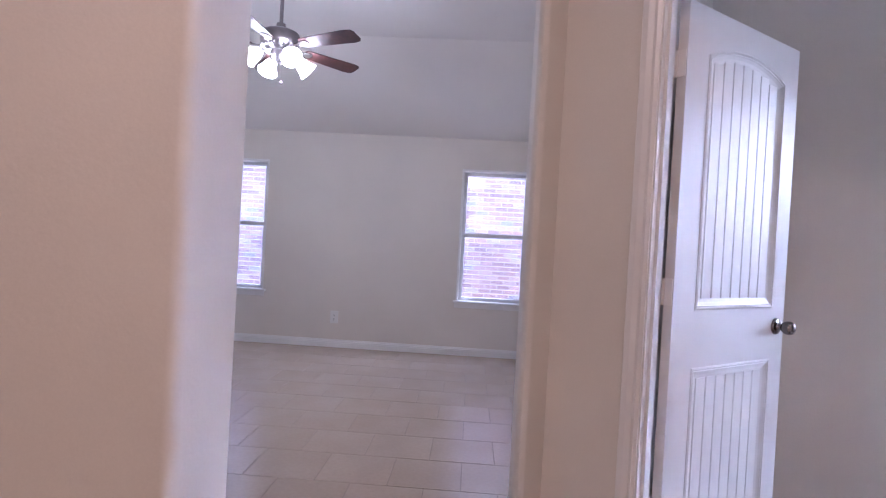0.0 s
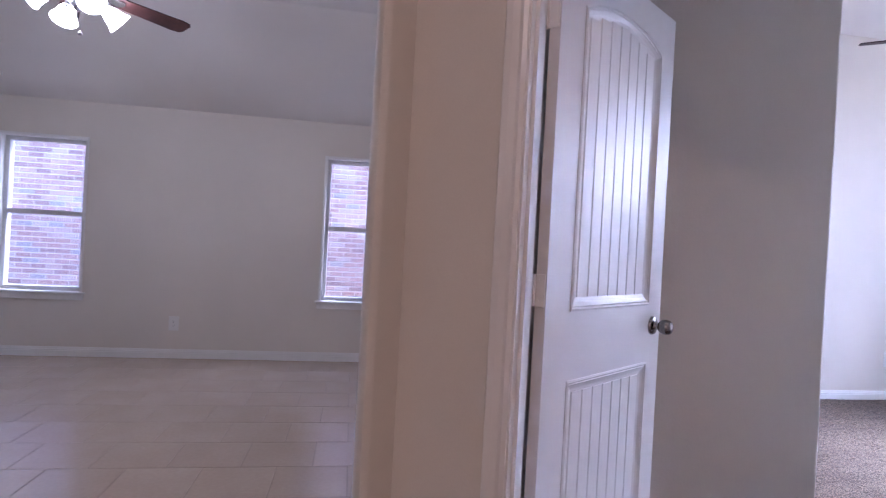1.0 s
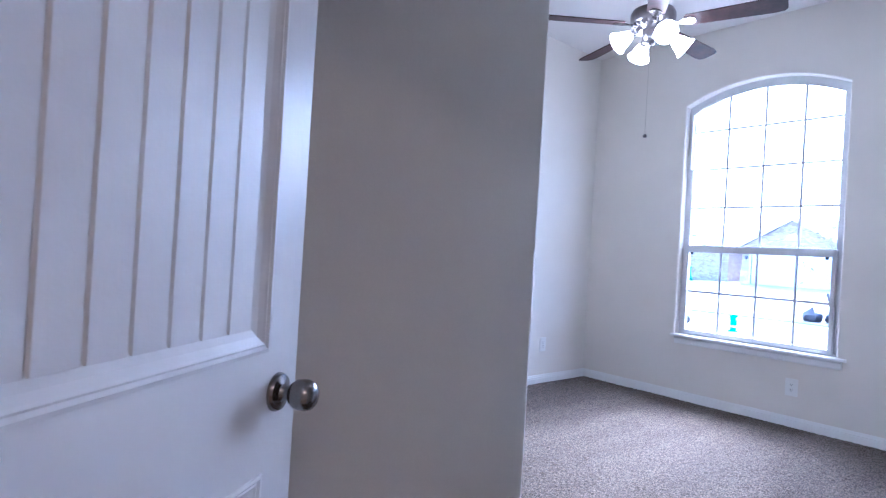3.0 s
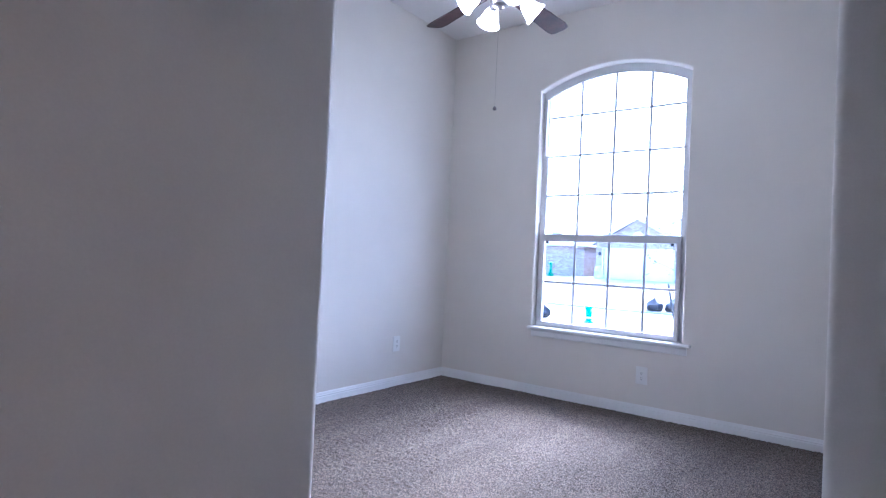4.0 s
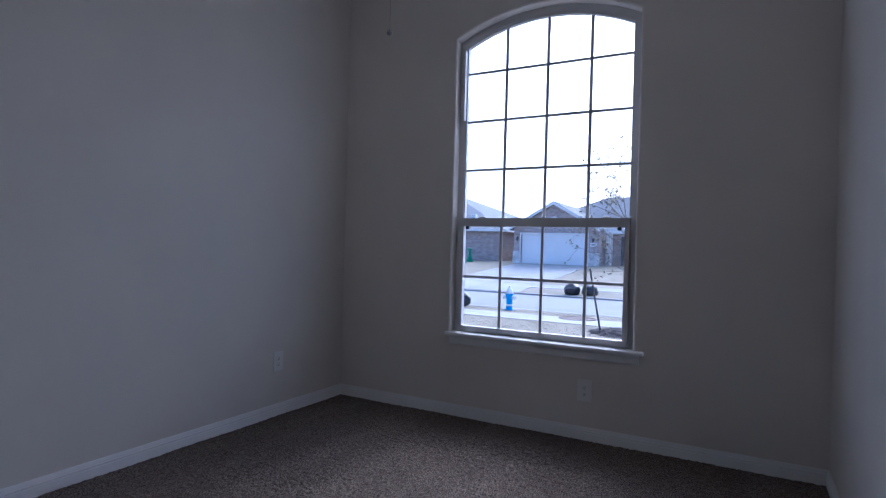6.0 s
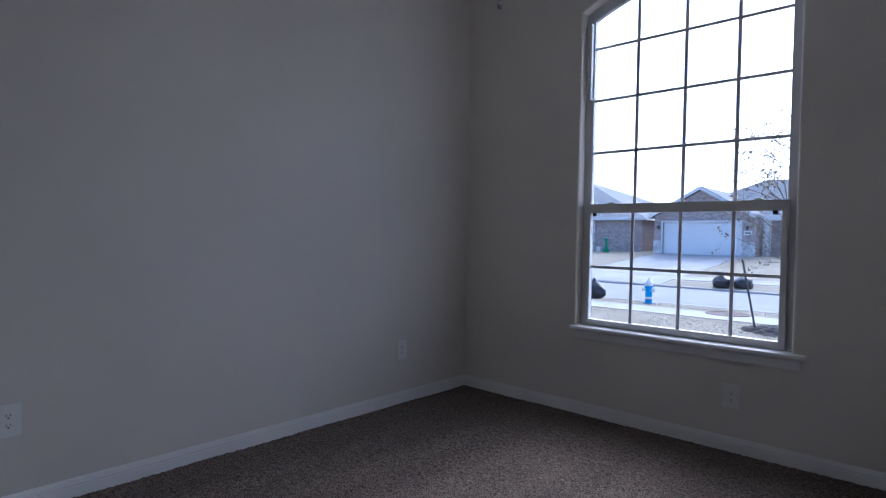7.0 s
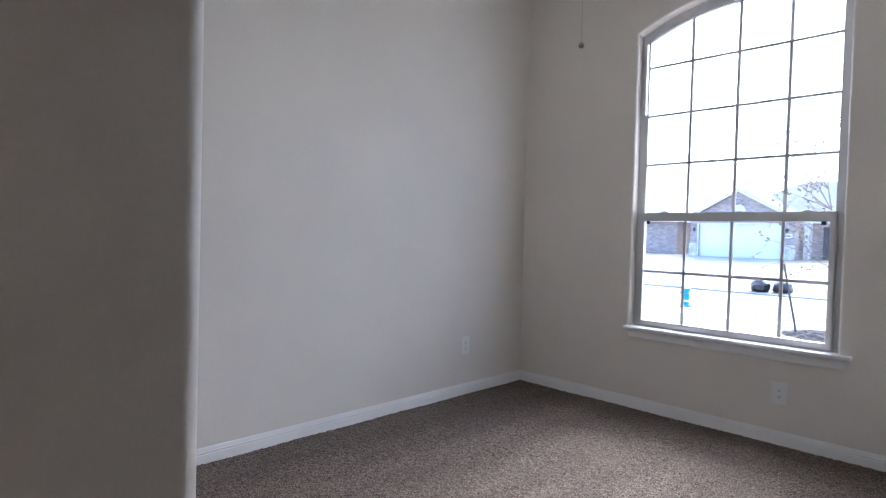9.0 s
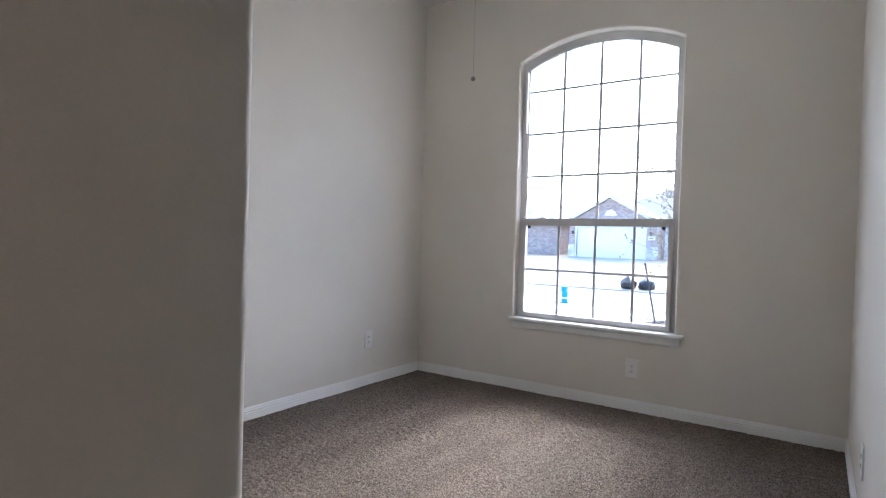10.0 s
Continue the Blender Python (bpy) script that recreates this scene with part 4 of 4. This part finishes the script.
# ---- houses across the street ----
def hip_roof(bm, x0, x1, y0, y1, z, pitch=0.55, over=0.4):
    x0, x1, y0, y1 = x0 - over, x1 + over, y0 - over, y1 + over
    h = min(x1 - x0, y1 - y0) / 2
    zt = z + h * pitch
    if x1 - x0 < y1 - y0:
        a, b = ((x0 + x1) / 2, y0 + h, zt), ((x0 + x1) / 2, y1 - h, zt)
    else:
        a, b = (x0 + h, (y0 + y1) / 2, zt), (x1 - h, (y0 + y1) / 2, zt)
    c = [bm.verts.new(p) for p in ((x0, y0, z), (x1, y0, z), (x1, y1, z), (x0, y1, z))]
    e = [bm.verts.new(p) for p in ((x0, y0, z - 0.18), (x1, y0, z - 0.18), (x1, y1, z - 0.18), (x0, y1, z - 0.18))]
    a, b = bm.verts.new(a), bm.verts.new(b)
    if x1 - x0 < y1 - y0:
        fs = ((c[0], c[1], a), (c[1], c[2], b, a), (c[2], c[3], b), (c[3], c[0], a, b))
    else:
        fs = ((c[0], c[1], b, a), (c[1], c[2], b), (c[2], c[3], a, b), (c[3], c[0], a))
    for f in fs:
        bm.faces.new(f)
    for k in range(4):
        j = (k + 1) % 4
        bm.faces.new((c[k], c[j], e[j], e[k]))
    bm.faces.new(e)
    return bm


def far_window(parent, x, y0, y1, z0, z1):
    w = part("window", boxes(((x - 0.05, y0 - 0.06, z0 - 0.06), (x, y0, z1 + 0.06)), ((x - 0.05, y1, z0 - 0.06), (x, y1 + 0.06, z1 + 0.06)), ((x - 0.05, y0, z1), (x, y1, z1 + 0.06)), ((x - 0.06, y0, z0 - 0.06), (x, y1, z0)), ((x - 0.04, y0, (z0 + z1) / 2 - 0.02), (x, y1, (z0 + z1) / 2 + 0.02)), ((x - 0.03, (y0 + y1) / 2 - 0.02, z0), (x, (y0 + y1) / 2 + 0.02, z1))), WHITEP, parent)
    part("pane", boxes(((x - 0.012, y0, z0), (x - 0.004, y1, z1))), WINGLASS, w)


gz0 = 0.595
A = thing("house", "single-storey brick house with white garage door and gable", "house", pose(3.0, 1.0, -0.36))
GX = 38.5
part("wall", boxes(((GX, 9.9, 0.3), (GX + 6, 10.72, 3.2)), ((GX, 15.58, 0.3), (GX + 6, 16.15, 3.2)), ((GX, 10.72, 2.76), (GX + 6, 15.58, 3.2)), ((GX + 2.8, 3.0, 0.3), (GX + 11, 9.95, 3.2)), ((GX + 5, 9.95, 0.3), (GX + 11, 16.1, 3.2))), FARBRICK, A, "mixed red-brown brick wall")
# gable over the garage
gc, gh = 13.12, 3.35
bm = prism(bmesh.new(), [(gc - 3.0, 3.2), (gc + 3.0, 3.2), (gc, 3.2 + 3.0 * 0.57)], GX, GX + 0.2, "yz")
part("gable", bm, FARBRICK, A)
bm = prism(bmesh.new(), [(gc - gh, 3.02), (gc, 3.02 + gh * 0.57), (gc + gh, 3.02), (gc + gh, 3.2), (gc, 3.22 + gh * 0.57), (gc - gh, 3.2)], GX - 0.35, GX + 6, "yz")
roof = part("roof", bm, ROOF, A, "grey shingle roof")
for s in (-1, 1):
    bm = prism(bmesh.new(), [(gc + s * gh, 2.98), (gc, 2.98 + gh * 0.57), (gc, 3.18 + gh * 0.57), (gc + s * gh, 3.18)], GX - 0.40, GX - 0.351, "yz")
    part("bargeboard", bm, WHITEP, A)
part("soldier_course", boxes(*[((GX - 0.02, 10.3 + k * 0.085, 2.80), (GX, 10.372 + k * 0.085, 3.0)) for k in range(66)]), FARBRICK, A)
bm = prism(bmesh.new(), [(gc - 0.42, 3.62)] + [(gc - 0.42 * math.cos(math.pi * k / 12), 3.62 + 0.42 * math.sin(math.pi * k / 12)) for k in range(1, 12)] + [(gc + 0.42, 3.62)], GX - 0.05, GX, "yz")
part("gable_vent", bm, WHITEP, A, "white half-round gable vent")
gd = part("garage_door", boxes(((GX + 0.12, 10.72, gz0 - 0.1), (GX + 0.14, 15.58, 2.76))), GARAGE, A, "white sectional garage door")
for r in range(4):
    for c in range(8):
        y = 10.72 + 0.04 + c * 0.6025
        z = gz0 + 0.03 + r * 0.53
        part("panel", boxes(((GX + 0.113, y, z), (GX + 0.12, y + 0.55, z + 0.48)), bevel=0.003), GARAGE, gd)
part("garage_trim", boxes(((GX - 0.03, 10.62, gz0 - 0.1), (GX + 0.1, 10.72, 2.86)), ((GX - 0.03, 15.58, gz0 - 0.1), (GX + 0.1, 15.68, 2.86)), ((GX - 0.03, 10.72, 2.76), (GX + 0.1, 15.58, 2.86))), WHITEP, A)
part("stone_base", boxes(((GX - 0.08, 15.70, 0.3), (GX + 0.02, 16.2, 1.5)), ((GX - 0.08, 9.85, 0.3), (GX + 0.02, 10.60, 1.5)), bevel=0.02), STONE, A, "pale stone pier base")
part("roof", hip_roof(bmesh.new(), GX + 2.8, GX + 13, 2.5, 16.2, 3.25, 0.52), ROOF, A)
part("downpipe", boxes(((GX + 2.65, 9.55, 0.5), (GX + 2.75, 9.65, 3.1))), WHITEP, A)
part("number_plate", boxes(((GX - 0.03, 10.05, 1.95), (GX, 10.5, 2.2))), WHITEP, A, "small white plate with plain dark bars")
part("plate_bars", boxes(((GX - 0.034, 10.12, 2.03), (GX - 0.03, 10.43, 2.07)), ((GX - 0.034, 10.12, 2.1), (GX - 0.03, 10.43, 2.13))), DARK, A)
far_window(A, GX + 2.8, 5.2, 6.9, 1.4, 2.8)
for y in (10.3, 15.85):
    part("wall_lantern", lathe([(0, 0), (0.06, 0.02), (0.09, 0.16), (0.10, 0.24), (0.02, 0.30), (0, 0.32)], 10, pose(GX - 0.10, y, 2.25)), STEEL, A, "small dark wall lantern")
part("porch_post", boxes(((GX + 1.2, 9.4, 0.3), (GX + 1.5, 9.7, 3.1)), ((GX + 1.2, 6.6, 0.3), (GX + 1.5, 6.9, 3.1)), bevel=0.02), STONE, A, "pale stone porch posts")
part("porch_beam", boxes(((GX + 1.15, 6.5, 2.9), (GX + 1.55, 9.9, 3.2))), WHITEP, A)
part("entry_door", boxes(((GX + 2.72, 8.0, 0.6), (GX + 2.8, 8.95, 2.7)), bevel=0.01), STEEL, A, "dark front door")

B = thing("house", "brick house with grey hipped roof beside a drive", "house", pose(3.0, 1.6, -0.36))
part("wall", boxes(((40.5, 17.3, 0.3), (60, 40, 3.1))), FARBRICK, B, "red-brown brick wall")
part("fascia", boxes(((40.0, 16.85, 2.98), (40.06, 40.4, 3.16)), ((40.06, 16.85, 2.98), (60.4, 16.91, 3.16))), WHITEP, B)
part("roof", hip_roof(bmesh.new(), 40.5, 60, 17.3, 40, 3.16, 0.40), ROOF, B, "grey shingle roof")
for y in (20.6, 22.0):
    part("roof_vent", boxes(((42.4, y, 4.1), (42.8, y + 0.4, 4.5)), bevel=0.03), WHITEP, B)
part("vent_pipe", tube(bmesh.new(), (43.0, 23.0, 4.2), (43.0, 23.0, 5.6), 0.05, 0.05, 8), STEEL, B)
part("stone_pier", boxes(((40.3, 21.0, 0.3), (40.5, 21.9, 2.95))), STONE, B, "pale stone pier")

C = thing("house", "brick house with hipped shingle roof farther along the street", "house", pose(3.0, 0.6, -0.36))
part("wall", boxes(((40, -14, 0.3), (52, 0, 3.2))), FARBRICK, C)
part("roof", hip_roof(bmesh.new(), 40, 52, -14, 0, 3.2, 0.55), ROOF, C)
far_window(C, 40, -5, -3.4, 1.4, 2.8)

hose = thing("hose_reel", "green plastic garden hose reel on the lawn by a brick wall", "hose reel", pose(41.0, 20.5, ground_z(41.0)))
part("stand", lathe([(0, 0), (0.24, 0), (0.24, 0.05), (0.17, 0.10), (0.11, 0.45), (0.09, 0.80), (0.12, 0.86), (0.12, 1.02), (0.05, 1.08), (0, 1.09)], 18), GREEN, hose, smooth=True)
part("crank", boxes(((-0.03, 0.09, 0.90), (0.03, 0.24, 0.95)), ((-0.03, 0.20, 0.95), (0.03, 0.24, 1.06)), bevel=0.008), GREEN, hose)
bm = bmesh.new()
for k in range(5):
    rr = 0.235 - 0.022 * k
    pts_ = [(rr * math.cos(a), rr * math.sin(a), 0.10 + 0.05 * k) for a in [2 * math.pi * i / 16 for i in range(17)]]
    for p, q in zip(pts_, pts_[1:]):
        tube(bm, p, q, 0.026, 0.026, 6)
part("hose", bm, GREEN, hose, "coiled green hose")
bucket = part("bucket", lathe([(0, 0), (0.13, 0), (0.17, 0.4), (0.16, 0.4), (0.12, 0.02), (0, 0.02)], 16), WHITEP)
bucket.location = (41.0, 21.1, ground_z(41.0))
tagged(bucket, "white plastic bucket on the lawn by a brick wall", "bucket")

# ---- brick wall of the house next door, seen from the living room ----
NY = 9.25
nb = thing("neighbour_house", "red brick house wall close by, with pale mortar", "house")
part("wall", boxes(((-9, NY, -0.6), (6, NY + 0.3, 3.4))), MORTAR, nb, "pale mortar bed")
bm = boxes(((-9.5, NY - 0.45, 3.3), (6.5, NY + 0.5, 3.45)))
part("soffit", bm, WHITEP, nb)
# unseen roof slope, added to block sky light between the two houses
part("roof", prism(bmesh.new(), [(NY - 0.5, 3.46), (NY + 6, 6.7), (NY + 6, 6.9), (NY - 0.5, 3.62)], -9.5, 6.5, "yz"), ROOF, nb, "grey shingle roof")
brick_me = mesh_of(boxes(((-0.097, -0.011, -0.029), (0.097, 0.02, 0.029)), bevel=0.004), "brick", GLASS_BRICK)
cells = [(r, c) for r in range(0, 44) for c in range(0, 52)]
joined = bmesh.new()
count = 0
for r, c in cells:
    x = -5.9 + c * 0.2055 + (r % 2) * 0.103
    z = -0.40 + r * 0.076
    seen = (0.0 < x < 1.75 and 0.25 < z < 2.6) or (-4.3 < x < -3.05 and 0.25 < z < 2.6)
    if seen and count < 420:
        b = new("brick", brick_me)
        b.parent = nb
        b.location = (x, NY + random.uniform(-0.002, 0.002), z)
        count += 1
    else:
        box(joined, (x - 0.097, NY - 0.011, z - 0.029), (x + 0.097, NY + 0.02, z + 0.029))
tagged(part("bricks", joined, GLASS_BRICK, nb), "", "", "", "stuff")

# ---- floor tiles ----
TP = 0.357
tile_me = mesh_of(boxes(((-TP / 2 + 0.002, -TP / 2 + 0.002, -0.008), (TP / 2 - 0.002, TP / 2 - 0.002, 0.0)), bevel=0.0012), "tile", TILE)
for i in range(-9, 6):
    for j in range(-12, 10):
        x, y = 0.156 + (i + 0.5 + 0.5 * (j % 2)) * TP, 2.955 + (j + 0.5) * TP
        if not (LRX0 - 0.15 < x < 1.9 and -1.95 < y < LRY + 0.12):
            continue
        if x < -1.9 and y < 0.6:
            continue
        if x * SS + y * CS > NN - 0.02 and x * CS - y * SS > -0.55:
            continue
        if y > 2.8 and x > LRX1 + 0.1:
            continue
        t = new("tile", tile_me)
        t.parent = floor
        t.location = (x, y, 0.0)
        t.rotation_euler = (0, 0, radians(90 * ((i * 7 + j * 3) % 4)))
